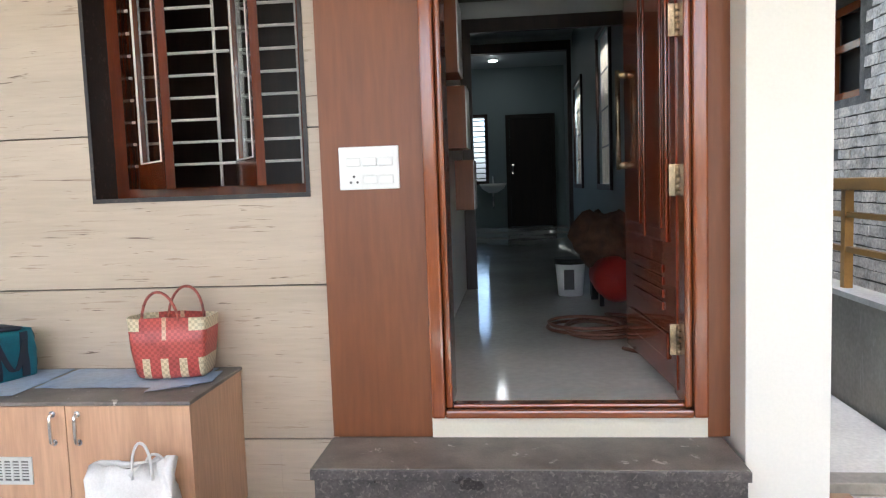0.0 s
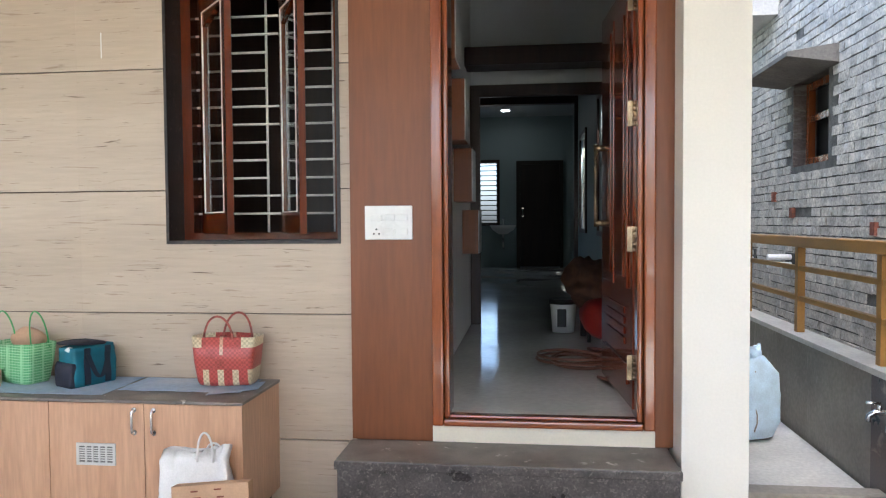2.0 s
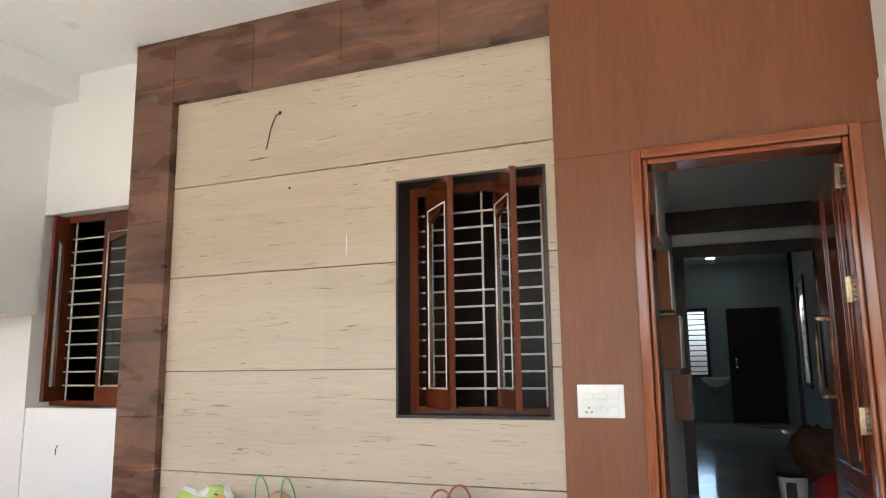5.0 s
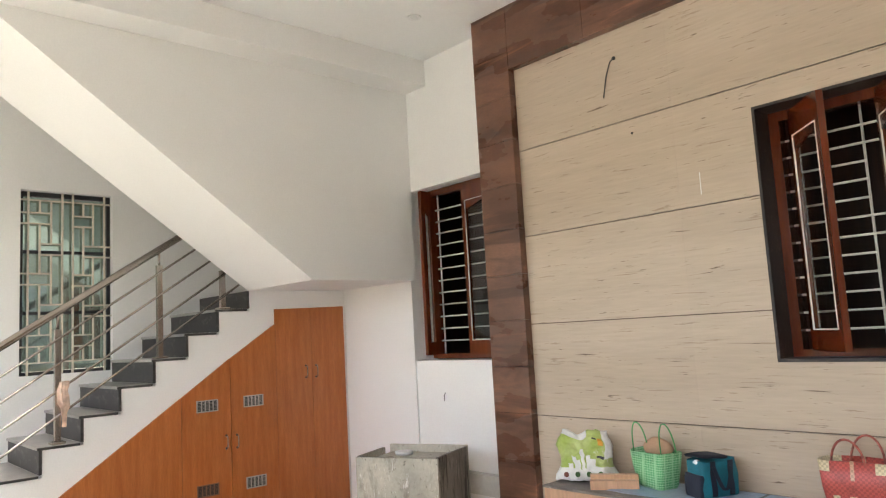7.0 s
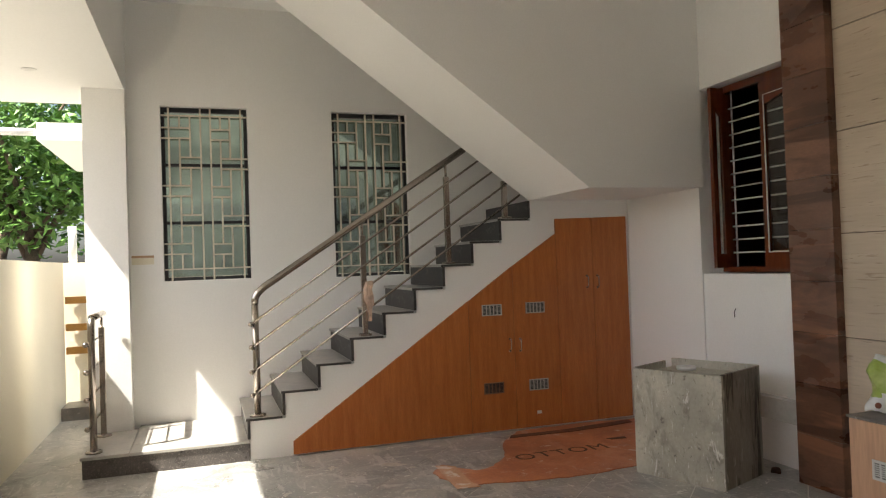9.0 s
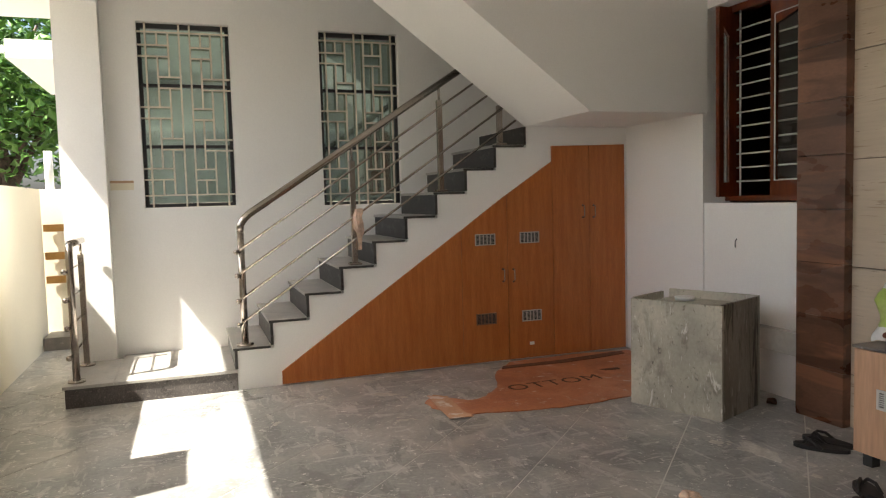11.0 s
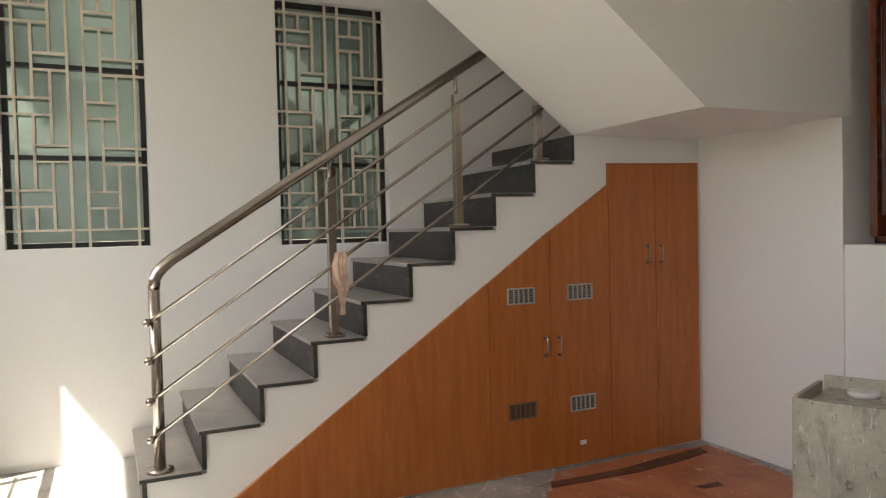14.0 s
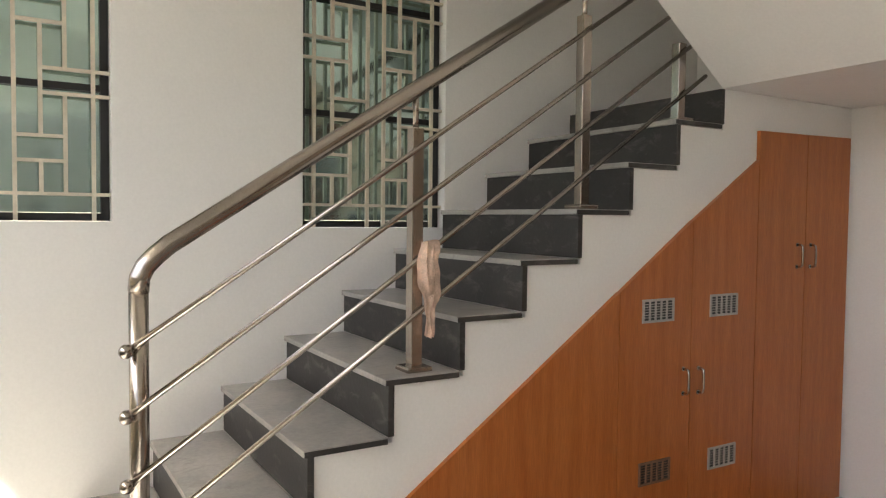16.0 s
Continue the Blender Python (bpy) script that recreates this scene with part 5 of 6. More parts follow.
# sandals
def sandal(at, turn, mirror=1):
    s = thing("sandal", at, "worn black rubber sandal lying on the floor", "sandal", "black sandals")
    m = pose(at[0], at[1], 0, 0, 0, turn)
    bm = bmesh.new()
    pts = [(0.13 * math.cos(a), (0.044 + 0.010 * math.cos(a) * 1.0) * math.sin(a)) for a in (k * math.tau / 22 for k in range(22))]
    prism(bm, pts, "z", 0.002, 0.022)
    bmesh.ops.transform(bm, matrix=m, verts=bm.verts)
    part("sole", bm, RUBBER, s)
    bm = bmesh.new()
    for side in (-1, 1):
        tube(bm, [(-0.01, 0.046 * side, 0.015), (0.03, 0.036 * side, 0.045), (0.06, 0.015 * side, 0.052), (0.085, 0.0, 0.022)], 0.008, 6)
    bmesh.ops.transform(bm, matrix=m, verts=bm.verts)
    part("strap", bm, RUBBER, s)


sandal((-3.05, 2.52, 0), 200)
sandal((-3.00, 2.42, 0), 215)
sandal((-2.50, 2.15, 0), 150)
sandal((-2.36, 2.02, 0), 165)
bm = bmesh.new()
ball(bm, (-2.74, 1.42, 0.022), 0.055, (1.2, 0.8, 0.4), 18)
crumple(bm, 0.03, 22)
rag = thing("rag", (-2.72, 1.40, 0), "crumpled pink and blue rag on the floor tiles", "rag")
part("pink_cloth", bm, CLOTH, rag)
bm = bmesh.new()
ball(bm, (-2.665, 1.37, 0.02), 0.05, (1.2, 0.8, 0.38), 18)
crumple(bm, 0.03, 20, 3)
part("blue_cloth", bm, BLUE_SHEET, rag, "dull blue cloth")
bm = bmesh.new()
for k in range(7):
    p = Vector((-3.72 + 0.1 * noise.noise(Vector((k, 1, 0))), 2.80 + 0.08 * noise.noise(Vector((k, 5, 0))), 0.0))
    ball(bm, p + Vector((0, 0, 0.012)), 0.03, (1.3, 0.8, 0.5), 8)
crumple(bm, 0.02, 30)
tagged(part("rubbish", bm, JUTE), "small heap of brown litter against the wall", "rubbish")

# rag on the stair rail
bm = bmesh.new()
levels = []
for i in range(25):
    f = i / 24
    w = (0.012 + 0.022 * math.sin(math.pi * min(1.0, 0.15 + f * 1.05)) ** 0.7) * (1.0 if f < 0.8 else 1.0 - 0.9 * (f - 0.8))
    levels.append((1.262 - 0.31 * f, w, 0.013 + 0.006 * math.sin(f * 7)))
rings(bm, levels[::-1], 40, 2.2, (RX + 0.046, 0.655), 1.35)
for v in bm.verts:
    a = math.atan2(v.co.y - 0.655, v.co.x - RX - 0.046)
    v.co.x += 0.005 * math.sin(a * 6 + v.co.z * 22)
    v.co.y += 0.004 * math.sin(a * 5 + v.co.z * 17) + 0.006 * math.sin(v.co.z * 20)
crumple(bm, 0.009, 22, 4)
rag = part("hanging_rag", bm, CLOTH)
tagged(rag, "peach coloured rag tied to the stair railing", "rag")

# short railing at the edge of the platform
short = thing("platform_railing", (-5.6, -1.3, 0.15), "short stainless steel railing on the platform edge", "railing")
for x, square in ((-5.60, False), (-6.14, True)):
    bm = bmesh.new()
    if square:
        box(bm, x - 0.02, x + 0.02, -1.32, -1.28, 0.15, 0.98, 0.003)
        tube(bm, [(x, -1.30, 0.98), (x, -1.30, 1.06)], 0.01, 8)
    else:
        tube(bm, [(x, -1.30, 0.15), (x, -1.30, 1.02), (x - 0.015, -1.30, 1.06), (x - 0.05, -1.30, 1.08)], 0.024, 14)
    post = part("post", bm, STEEL, short)
    bm = bmesh.new()
    tube(bm, [(x, -1.30, 0.151), (x, -1.30, 0.165), (x, -1.30, 0.17)], [0.055, 0.055, 0.03], 16)
    part("post_flange", bm, STEEL, post)
bm = bmesh.new()
tube(bm, [(-5.64, -1.30, 1.08), (-6.24, -1.30, 1.08)], 0.024, 14)
part("handrail", bm, STEEL, short)
for zz in (0.32, 0.52, 0.71, 0.90):
    bm = bmesh.new()
    tube(bm, [(-5.585, -1.33, zz), (-6.2, -1.33, zz)], 0.008, 8)
    ball(bm, (-5.575, -1.335, zz), 0.019, seg=10)
    part("bar", bm, STEEL, short)

# ---- small fittings ----
def downlight(x, y, z):
    d = thing("downlight", (x, y, z), "small round white recessed downlight, switched off", "light fitting", "ceiling downlights")
    bm = bmesh.new()
    tube(bm, [(x, y, z - 0.006), (x, y, z - 0.001)], [0.045, 0.05], 20)
    part("ring", bm, PLASTIC, d)
    bm = bmesh.new()
    tube(bm, [(x, y, z - 0.008), (x, y, z - 0.0062)], 0.032, 18)
    part("diffuser", bm, PIPE, d)


downlight(-3.68, 2.39, CEIL_Z)
downlight(-5.79, -1.68, LOW_Z)
bm = bmesh.new()
tube(bm, [(-2.41, WALL_Y - 0.001, 3.006), (-2.42, WALL_Y - 0.03, 2.98), (-2.45, WALL_Y - 0.035, 2.90), (-2.49, WALL_Y - 0.02, 2.78)], 0.004, 6)
ball(bm, (-2.41, WALL_Y - 0.002, 3.006), 0.012, seg=8)
tagged(part("wire", bm, DARK), "loose dark electric wire hanging from the tiled wall", "wire")
bm = bmesh.new()
ball(bm, (-2.33, WALL_Y - 0.001, 2.53), 0.007, seg=8)
tagged(part("wall_plug", bm, DARK), "small dark plug in the tiled wall", "wall plug")
block_ = block("tape_mark", -1.944, -1.939, WALL_Y - 0.0015, WALL_Y - 0.0004, 2.10, 2.22, PLASTIC)
tagged(block_, "pale strip of tape on the cream wall tile", "tape")
note = thing("paper_label", (SIDE_X, -1.02, 1.45), "torn strip of brown paper stuck on the white wall", "label")
block("paper", SIDE_X + 0.0005, SIDE_X + 0.002, -1.10, -0.93, 1.45, 1.52, PAINT_CREAM, note)
block("torn_edge", SIDE_X + 0.0022, SIDE_X + 0.0035, -1.10, -0.93, 1.505, 1.523, CARD, note, "brown torn edge")
bm = bmesh.new()
tube(bm, [(-4.22, 2.969, 0.99), (-4.22, 2.955, 0.97), (-4.22, 2.955, 0.93)], 0.003, 6)
tagged(part("wall_hook", bm, DARK), "thin wire end sticking from the white wall", "wire")
bm = bmesh.new()
box(bm, W1, W1 + 0.006, 2.02, 2.06, 0.115, 0.14, 0.002)
tagged(part("sticker", bm, PLASTIC), "small white sticker on the cupboard door", "sticker")

# ---- in the hall ----
compressor = thing("compressor", (0.60, 5.0, FZ), "red air compressor under a brown jute cloth", "compressor")
bm = bmesh.new()
pts = [(0.60, 4.72 + 0.62 * k / 10, FZ + 0.17) for k in range(11)]
tube(bm, pts, [0.02] + [0.15 * math.sin(math.acos(max(-1, 1 - k / 2.5))) if k < 2.5 else 0.15 if k < 8 else 0.15 * math.cos((k - 7.5) / 2.6 * 1.5) for k in range(1, 11)], 22)
part("tank", bm, TANK_RED, compressor, "red painted tank")
for y in (4.85, 5.25):
    for x in (0.50, 0.70):
        bm = bmesh.new()
        tube(bm, [(x, y, FZ), (x, y, FZ + 0.09)], 0.015, 8)
        part("leg", bm, DARK, compressor)
bm = bmesh.new()
tube(bm, [(0.46, 5.12, FZ + 0.07), (0.50, 5.12, FZ + 0.07)], 0.07, 18)
part("wheel", bm, RUBBER, compressor)
bm = bmesh.new()
vs = ball(bm, (0.60, 5.10, FZ + 0.40), 0.24, (1.0, 1.1, 0.8), 40)
crumple(bm, 0.09, 6, 4)
crumple(bm, 0.03, 17, 8)
part("cover_cloth", bm, JUTE, compressor, "crumpled brown jute cloth")
bucket = thing("paint_bucket", (0.34, 5.35, FZ), "white plastic paint bucket with a dark rim", "bucket")
bm = bmesh.new()
tube(bm, [(0.34, 5.35, FZ), (0.34, 5.35, FZ + 0.24)], [0.085, 0.105], 22)
part("body", bm, PLASTIC, bucket)
bm = bmesh.new()
tube(bm, [(0.34, 5.35, FZ + 0.225), (0.34, 5.35, FZ + 0.262)], [0.112, 0.112], 22)
part("rim", bm, DARK, bucket, "dark rim")
block("label_patch", 0.29, 0.36, 5.247, 5.2505, FZ + 0.05, FZ + 0.19, DARK, bucket, "dark printed label")
bm = bmesh.new()
pts = []
for k in range(110):
    a = k * math.tau / 26
    r = 0.155 + 0.04 * math.sin(k * 0.37)
    pts.append((0.36 + r * 1.25 * math.cos(a), 4.05 + r * 1.3 * math.sin(a) - k * 0.001, FZ + 0.012 + 0.0006 * k))
pts += [(0.62, 3.75, FZ + 0.012), (0.52, 3.52, FZ + 0.012), (0.45, 3.62, FZ + 0.012)]
tube(bm, pts, 0.009, 7)
tagged(part("hose", bm, HOSE), "coiled brown rubber air hose on the marble floor", "hose")


def hall_window(name, y0, y1, z0, z1):
    w = thing(name, (0.95, y0, z0), "hall side window with a dark frame and cream blinds", "window", kind="structure")
    bm = bmesh.new()
    slab(bm, "y", y0 - 0.06, y1 + 0.06, z0 - 0.06, z1 + 0.06, 0.87, 0.899, [(y0, y1, z0, z1)])
    part("window_frame", bm, DARK_WOOD_SHADE, w)
    for k in range(7):
        y = y0 + (y1 - y0) * (k + 0.5) / 7
        block("blind_strip", 0.925, 0.929, y - 0.055, y + 0.055, z0, z1, GRILL, w, "cream blind strip")
    for k in range(1, 4):
        zz = z0 + (z1 - z0) * k / 4
        block("grille_bar", 0.912, 0.920, y0, y1, zz - 0.008, zz + 0.008, DARK_WOOD_SHADE, w)


hall_window("window_5", 7.3, 8.3, 1.2, 2.75)
hall_window("window_6", 10.2, 11.3, 1.2, 2.6)
w7 = thing("window_7", (-0.9, 13.6, 1.3), "back window of the hall with a dark frame", "window", kind="structure")
bm = bmesh.new()
slab(bm, "x", -1.31, -0.49, 1.24, 2.51, 13.55, 13.599, [(-1.25, -0.55, 1.3, 2.45)])
part("window_frame", bm, DARK_WOOD_SHADE, w7)
for k in range(12):
    zz = 1.3 + 1.15 * (k + 0.5) / 12
    block("grille_bar", -1.25, -0.55, 13.66, 13.67, zz - 0.01, zz + 0.01, GRILL, w7)
basin = thing("wash_basin", (-0.42, 13.4, 1.2), "white ceramic wash basin on the back wall", "basin")
bm = bmesh.new()
rings(bm, [(1.08, 0.08, 0.08), (1.16, 0.20, 0.17), (1.25, 0.25, 0.20), (1.25, 0.21, 0.16), (1.19, 0.15, 0.11)], 28, 2.6, (-0.42, 13.38))
part("bowl", bm, PLASTIC, basin)
bm = bmesh.new()
tube(bm, [(-0.42, 13.5, 1.25), (-0.42, 13.5, 1.36), (-0.42, 13.42, 1.39), (-0.42, 13.36, 1.36)], 0.012, 8)
part("tap", bm, CHROME, basin)
bm = bmesh.new()
tube(bm, [(-0.42, 13.40, 1.08), (-0.42, 13.40, 0.85), (-0.42, 13.58, 0.80)], 0.02, 8)
part("waste_pipe", bm, CHROME, basin)
lamp = thing("ceiling_lamp", (-0.30, 12.6, 3.30), "small round ceiling lamp, switched on", "lamp")
bm = bmesh.new()
tube(bm, [(-0.34, 12.6, 3.30), (-0.34, 12.6, 3.329)], 0.08, 18)
part("ring", bm, PLASTIC, lamp)
bm = bmesh.new()
tube(bm, [(-0.34, 12.6, 3.290), (-0.34, 12.6, 3.2995)], 0.07, 18)
part("diffuser", bm, LAMP, lamp, "glowing white diffuser")
far = thing("hall_arch", (0.3, 10.6, FZ), "dark brown wooden frame further down the hall", "door frame", kind="structure")
bm = bmesh.new()
slab(bm, "x", -1.6, 0.86, FZ, 3.36, 11.45, 11.6, [(-1.45, 0.80, FZ, 3.22)])
part("frame", bm, DARK_WOOD_SHADE, far)

false_ceiling = block("ceiling_false", -4.0, 0.90, 11.7, 13.6, 3.33, 3.49, HALL_PAINT_DIM)
structure(false_ceiling, "white false ceiling in dimmed paint at the back of the hall", "ceiling")

# ---- side passage ----
kerb = block("kerb", 1.0, 1.699, 3.04, 3.15, 0.0, 0.05, PLASTER, bev=0.006)
structure(kerb, "low cement kerb across the passage", "kerb")
flat = block("flat_carton", 0.98, 1.20, 2.55, 3.02, 0.001, 0.02, CARD, bev=0.004)
tagged(flat, "flattened brown carton on the passage floor", "carton")
bag = thing("filled_sack", (1.40, 4.05, 0), "full pale blue woven sack with a crumpled mouth on concrete", "sack")
bm = bmesh.new()
rings(bm, [(0.0, 0.11, 0.10), (0.03, 0.155, 0.14), (0.12, 0.18, 0.16), (0.28, 0.185, 0.16), (0.40, 0.17, 0.14), (0.47, 0.14, 0.11), (0.50, 0.10, 0.075), (0.475, 0.06, 0.05)], 56, 2.6, (1.37, 4.10), 0.3)
crumple(bm, 0.035, 7, 1)
crumple(bm, 0.014, 24, 3)
part("body", bm, SACK_BLUE, bag)
bm = bmesh.new()
rings(bm, [(0.46, 0.07, 0.03), (0.51, 0.10, 0.035), (0.55, 0.12, 0.02), (0.53, 0.11, 0.012)], 40, 2.2, (1.40, 4.08), 0.9)
crumple(bm, 0.03, 14, 6)
crumple(bm, 0.015, 40, 2)
part("loose_mouth", bm, SACK_BLUE, bag)
bm = bmesh.new()
tube(bm, [(1.37 + 0.02 * math.sin(k), 3.925 + 0.004 * k, 0.08 + 0.05 * k) for k in range(8)], 0.004, 6)
part("stitching", bm, PLASTER, bag, "dark stitching thread")
for y in (2.98, 2.80):
    tap = thing("tap", (1.69, y, 0.45), "chrome wall tap on the granite panel", "tap", "passage taps")
    bm = bmesh.new()
    tube(bm, [(1.70, y, 0.45), (1.64, y, 0.45), (1.60, y, 0.452), (1.575, y, 0.435), (1.572, y, 0.41)], [0.016, 0.014, 0.013, 0.012, 0.012], 10)
    part("spout", bm, CHROME, tap)
    bm = bmesh.new()
    tube(bm, [(1.62, y, 0.45), (1.62, y, 0.49)], 0.010, 8)
    tube(bm, [(1.62, y - 0.005, 0.492), (1.56, y - 0.01, 0.497)], 0.007, 8)
    part("lever", bm, CHROME, tap)

# the neighbour's windows with concrete hoods
for k, y in enumerate((6.15, 8.7)):
    w = thing("window_%d" % (8 + k), (2.62, y, 1.82), "unfinished window opening with a brown timber frame", "window", kind="structure")
    bm = bmesh.new()
    slab(bm, "y", y + 0.01, y + 0.84 - 0.05 * k, 1.83, 2.61, 2.74, 2.80, [(y + 0.08, y + 0.77 - 0.05 * k, 1.90, 2.54)])
    part("window_frame", bm, TEAK, w)
    block("transom", 2.745, 2.795, y + 0.08, y + 0.77 - 0.05 * k, 2.24, 2.30, TEAK, w)
    block("reveal", 2.622, 2.739, y + 0.835 - 0.05 * k, y + 0.849 - 0.05 * k, 1.82, 2.62, REVEAL, w, "bare brick reveal")
    # dark sheet that stands for the unlit inside of the opening
    block("shade_backing", 2.86, 2.90, y - 0.2, y + 1.0, 1.6, 2.9, DARK, w)
    bm = bmesh.new()
    prism(bm, [(2.20, 2.70), (2.20, 2.735), (2.62, 2.80), (2.62, 2.64)], "y", y - 0.22, y + 1.08)
    for v in bm.verts:
        v.co = (v.co.x, v.co.y, v.co.z - 0.03)
    hood = part("sun_hood", bm, HOOD)
    structure(hood, "grey concrete sun hood over a neighbouring window", "sunshade")
ledge = block("neighbour_ledge", 1.95, 2.62, 7.4, 8.6, 3.41, 4.1, CONCRETE)
structure(ledge, "pale concrete parapet box on the neighbouring house", "parapet")
for y, z in ((7.42, 1.50), (5.22, 1.19), (6.9, 1.33)):
    hole = block("scaffold_brick", 2.585, 2.62, y, y + 0.075, z, z + 0.10, BRICK_RED)
    tagged(hole, "bare red brick end in a scaffold hole", "brick")
for y in (6.95, 8.15):
    # solid dark block in place of a real hole: the gap's shade as colour
    recess = block("pipe_gap_shade", 2.60, 2.625, y - 0.10, y + 0.16, 0.84, 0.99, DARK)
    structure(recess, "dark block standing for the shaded gap round the pipes", "opening")
    for zz in (0.875, 0.95):
        bm = bmesh.new()
        tube(bm, [(2.38, y, zz), (2.60, y, zz)], 0.028, 12)
        tagged(part("pipe_stub", bm, PIPE), "white plastic pipe stub from the brick wall", "pipe", "pipe stubs")

# ---- beyond the front corner ----
gate = thing("side_gate", (-8.1, -1.7, 0), "ochre painted metal gate bars beside the boundary wall", "gate")
for zz in (0.60, 0.83, 1.10):
    block("gate_bar", -8.12, -8.06, -1.86, -1.40, zz, zz + 0.07, YELLOW_RAIL, gate)
block("gate_post", -8.13, -8.05, -1.44, -1.40, 0, 1.2, YELLOW_RAIL, gate)
pier = block("pier", -8.32, -8.14, -2.05, -1.44, 0, 1.51, PAINT_CREAM)
structure(pier, "cream painted end of the boundary wall", "wall")
step = block("stone_step", -8.4, -7.75, -1.865, -1.45, 0.0, 0.12, GRANITE_TOP)
structure(step, "low stone step by the gate", "step")
shade = block("sunshade", -9.6, -7.4, -1.95, -1.43, 2.62, 2.78, PAINT)
structure(shade, "white concrete sunshade on the outer wall", "sunshade")
wall("wall_outer", "y", -1.43, 3.3, 0, 6.0, -9.6, -9.4, PAINT_CREAM, "cream painted neighbouring wall")
bm = bmesh.new()
tube(bm, [(-7.45, -1.97, 2.70), (-7.45, -2.30, 2.70), (-7.45, -2.38, 2.66), (-7.45, -2.41, 2.58), (-7.45, -2.41, 2.45)], 0.035, 12)
structure(part("drain_pipe", bm, PIPE), "white plastic drain pipe with an elbow", "pipe")
bm = bmesh.new()
tube(bm, [(-8.2, -1.80, 1.5), (-8.2, -1.80, 1.88)], 0.04, 10)
structure(part("stand_pipe", bm, PIPE), "white upright plastic pipe", "pipe")


def tree(x, y, height, spread, seed, leaves=3000, mat=LEAF, size=0.16):
    rnd = random.Random(seed)
    t = thing("tree", (x, y, 0), "broad-leaved green tree beyond the boundary wall", "tree", "trees by the road")
    bm = bmesh.new()
    tops = []
    trunk_top = Vector((x + rnd.uniform(-0.3, 0.3), y + rnd.uniform(-0.3, 0.3), height * 0.42))
    tube(bm, [(x, y, -0.02), (x + 0.05, y, height * 0.2), trunk_top], [0.16, 0.13, 0.10], 10)
    for k in range(9):
        a = k * math.tau / 9 + rnd.uniform(-0.3, 0.3)
        r = spread * rnd.uniform(0.45, 1.0)
        end = Vector((x + r * math.cos(a), y + r * math.sin(a), height * rnd.uniform(0.45, 1.0)))
        mid = (trunk_top + end) / 2 + Vector((0, 0, rnd.uniform(0.0, 0.4)))
        tube(bm, [trunk_top - Vector((0, 0, rnd.uniform(0, 0.6))), mid, end], [0.07, 0.04, 0.015], 7)
        tops += [end, mid, (mid + end) / 2]
    part("trunk", bm, BARK, t)
    clumps = [(p + Vector([rnd.gauss(0, spread * 0.2) for _ in range(3)]), rnd.uniform(0.3, 0.75) * spread * 0.45) for p in tops for _ in range(3)]
    verts, faces = [], []
    for _ in range(leaves):
        c, r = rnd.choice(clumps)
        p = c + Vector([rnd.gauss(0, r * 0.5) for _ in range(3)])
        d = Vector((rnd.gauss(0, 1), rnd.gauss(0, 1), rnd.gauss(-0.3, 0.6))).normalized()
        s = d.cross(Vector((rnd.gauss(0, 0.4), rnd.gauss(0, 0.4), 1))).normalized()
        L = size * rnd.uniform(0.6, 1.2)
        i = len(verts)
        up = d.cross(s) * L * 0.12
        verts += [p, p + d * L * 0.5 + s * L * 0.24 + up, p + d * L, p + d * L * 0.5 - s * L * 0.24 + up]
        faces.append((i, i + 1, i + 2, i + 3))
    me = bpy.data.meshes.new("crown")
    me.from_pydata(verts, [], faces)
    me.materials.append(mat)
    cr = new("crown", me)
    cr.parent = t
    cr.matrix_parent_inverse = Matrix.Translation(-Vector(t.location))


tree(-13.7, -3.3, 4.8, 2.0, 3, 4200, LEAF, 0.24)
tree(-17.0, -4.6, 6.5, 2.8, 8, 5200, LEAF_DARK, 0.2)
tree(-12.6, -5.0, 5.0, 2.0, 5, 4200)
tree(-19.0, -1.5, 6.0, 2.8, 12, 5000, LEAF, 0.2)
tree(-15.5, -0.6, 4.0, 1.6, 21, 3600, LEAF_DARK)

# ---- bricks of the neighbouring wall ----
BL, BH, COURSE, RUN = 0.214, 0.072, 0.084, 0.219
brick_data = []
for k in range(6):
    rnd = random.Random(40 + k)
    bm = bmesh.new()
    box(bm, 0, 0.012, 0, BL, 0, BH)
    for v in bm.verts:
        if v.co.x < 0.006:
            v.co += Vector((rnd.uniform(-0.004, 0.006), rnd.uniform(-0.006, 0.006), rnd.uniform(-0.006, 0.006)))
    me = bpy.data.meshes.new("brick")
    bm.to_mesh(me)
    bm.free()
    me.materials.append(BRICK)
    brick_data.append(me)
rnd = random.Random(77)
verts, faces = [], []
single = 0
row = 0
z = 0.0
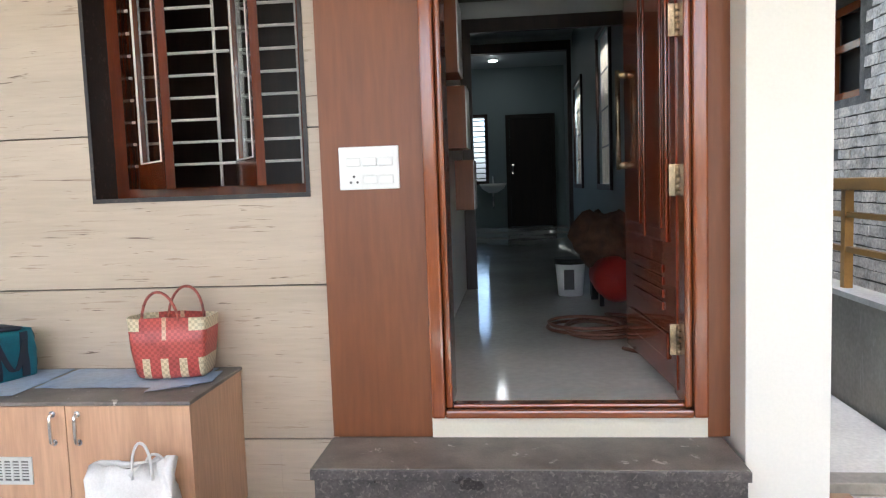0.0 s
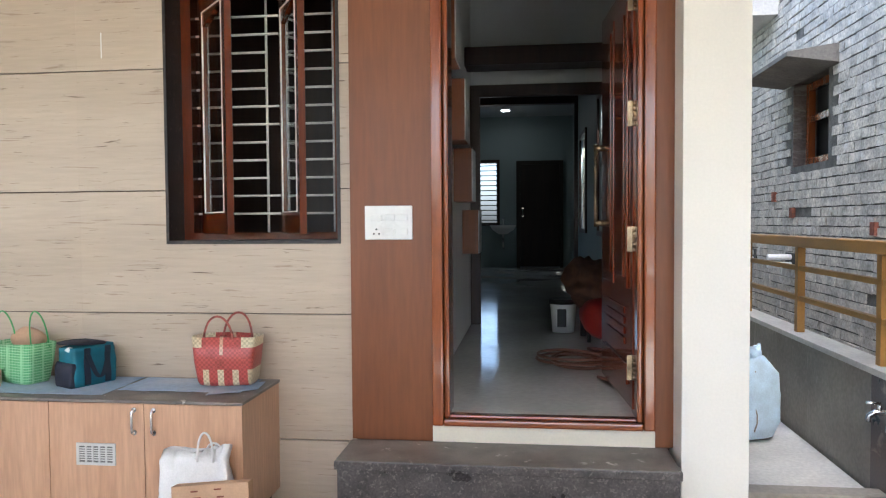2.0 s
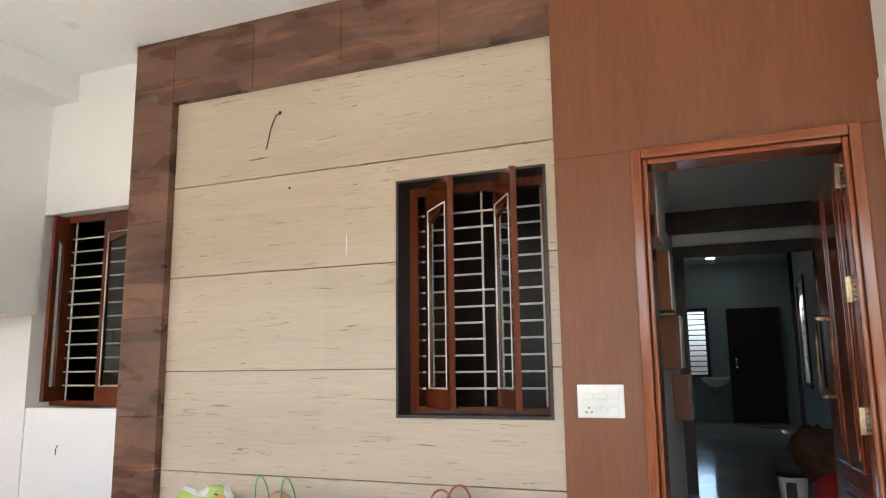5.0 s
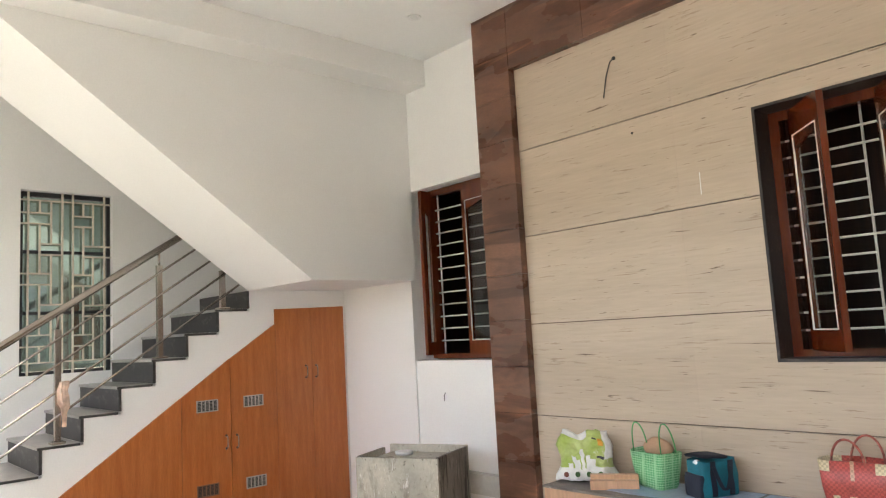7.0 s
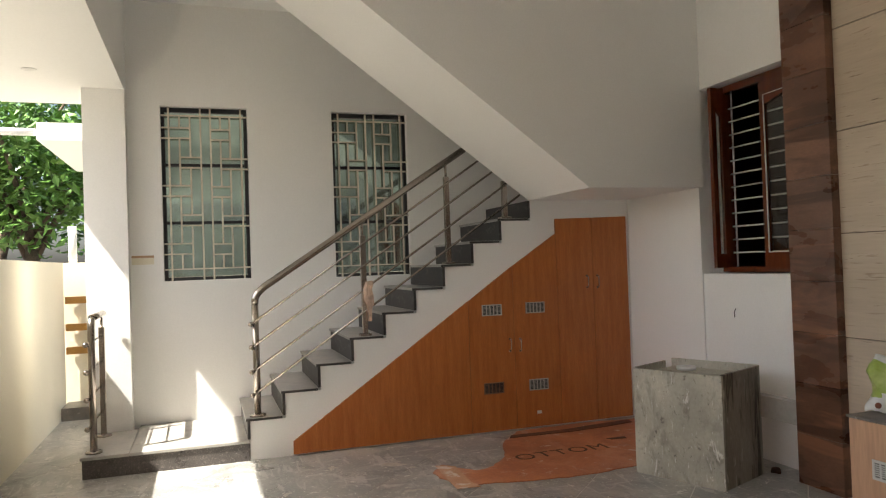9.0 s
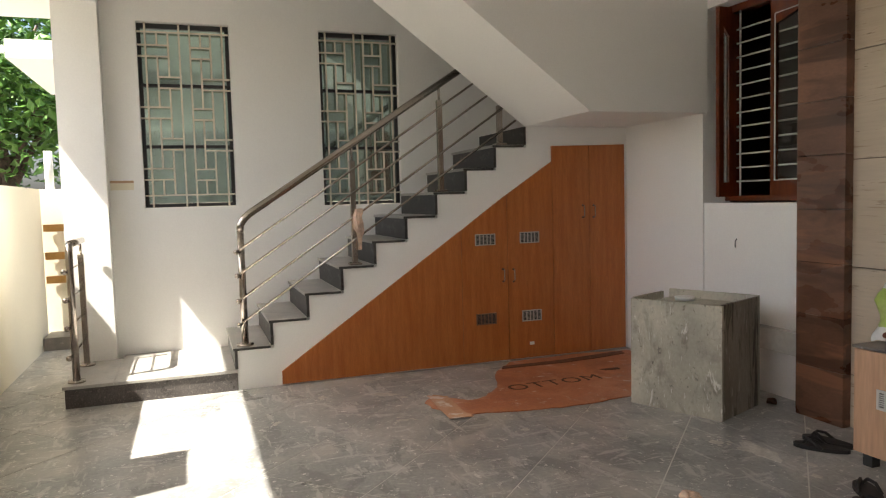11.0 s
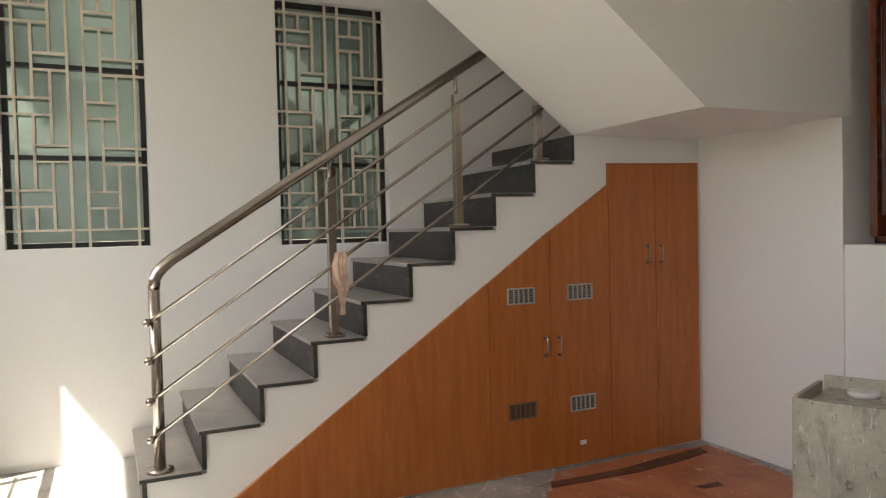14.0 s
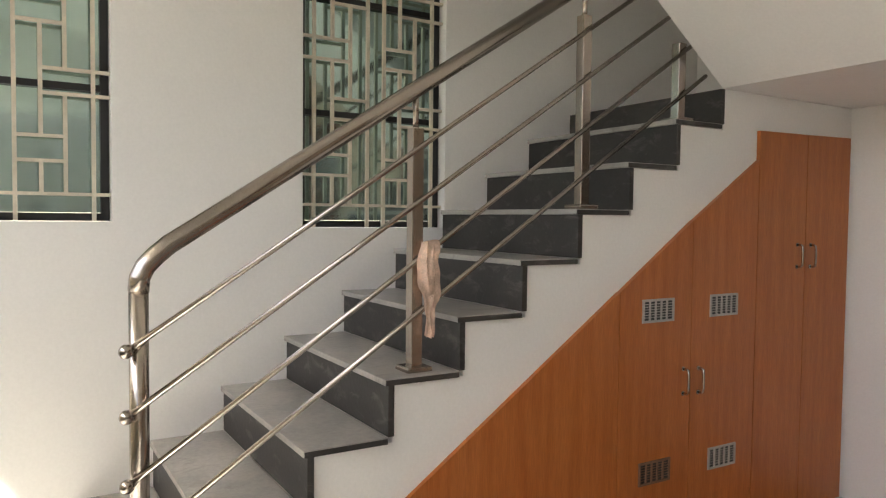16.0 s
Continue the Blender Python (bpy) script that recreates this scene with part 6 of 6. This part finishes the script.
while z < 6.4:
    y = -4.9 - (row % 2) * RUN / 2
    while y < 15.6:
        clear = not any(y + BL > a and y < b and z + BH > 1.82 and z < 2.62 for a, b in ((6.15, 7.0), (8.7, 9.5)))
        if clear and rnd.random() > 0.012:
            if 4.05 < y < 6.6 and 0.75 < z < 2.9 and single < 300:
                ob = new("brick", brick_data[rnd.randrange(6)])
                ob.parent = neighbour
                ob.matrix_local = pose(2.609 + rnd.uniform(-0.004, 0.003), y, z, 0, rnd.uniform(-1, 1), 0)
                single += 1
            else:
                i = len(verts)
                x0 = 2.609 + rnd.uniform(-0.006, 0.005)
                j = [rnd.uniform(-0.008, 0.008) for _ in range(8)]
                verts += [(x0, y + j[0], z + j[1]), (x0, y + BL + j[2], z + j[3]), (x0, y + BL + j[4], z + BH + j[5]), (x0, y + j[6], z + BH + j[7]),
                          (2.621, y, z), (2.621, y + BL, z), (2.621, y + BL, z + BH), (2.621, y, z + BH)]
                faces += [(i + 3, i + 2, i + 1, i), (i, i + 1, i + 5, i + 4), (i + 1, i + 2, i + 6, i + 5), (i + 2, i + 3, i + 7, i + 6), (i + 3, i, i + 4, i + 7)]
        y += RUN
    z += COURSE
    row += 1
me = bpy.data.meshes.new("brickwork")
me.from_pydata(verts, [], faces)
me.materials.append(BRICK)
rest = new("brickwork", me)
rest.parent = neighbour
tagged(rest, kind="stuff")

# ---- floor tiles, laid diagonally ----
TILE = 0.6
s2 = math.sqrt(0.5)
me_tile = None
for i in range(-16, 6):
    for j in range(-16, 18):
        u, v = (-3.22 * s2) + TILE * i, 0.1 + TILE * j
        c = [(u + a, v + b) for a, b in ((TILE / 2, TILE / 2),)][0]
        cx, cy = (c[0] - c[1]) * s2, (c[0] + c[1]) * s2
        if not (-8.9 < cx < 0.78 and -2.2 < cy < 3.15):
            continue
        if me_tile is None:
            bm = bmesh.new()
            g = TILE / 2 - 0.003
            box(bm, -g, g, -g, g, -0.02, 0.0, 0.0008)
            t0 = part("tile", bm, SLATE, floor)
            me_tile = t0.data
        else:
            t0 = new("tile", me_tile)
            t0.parent = floor
        t0.matrix_local = pose(cx, cy, 0.0, 0, 0, 45)
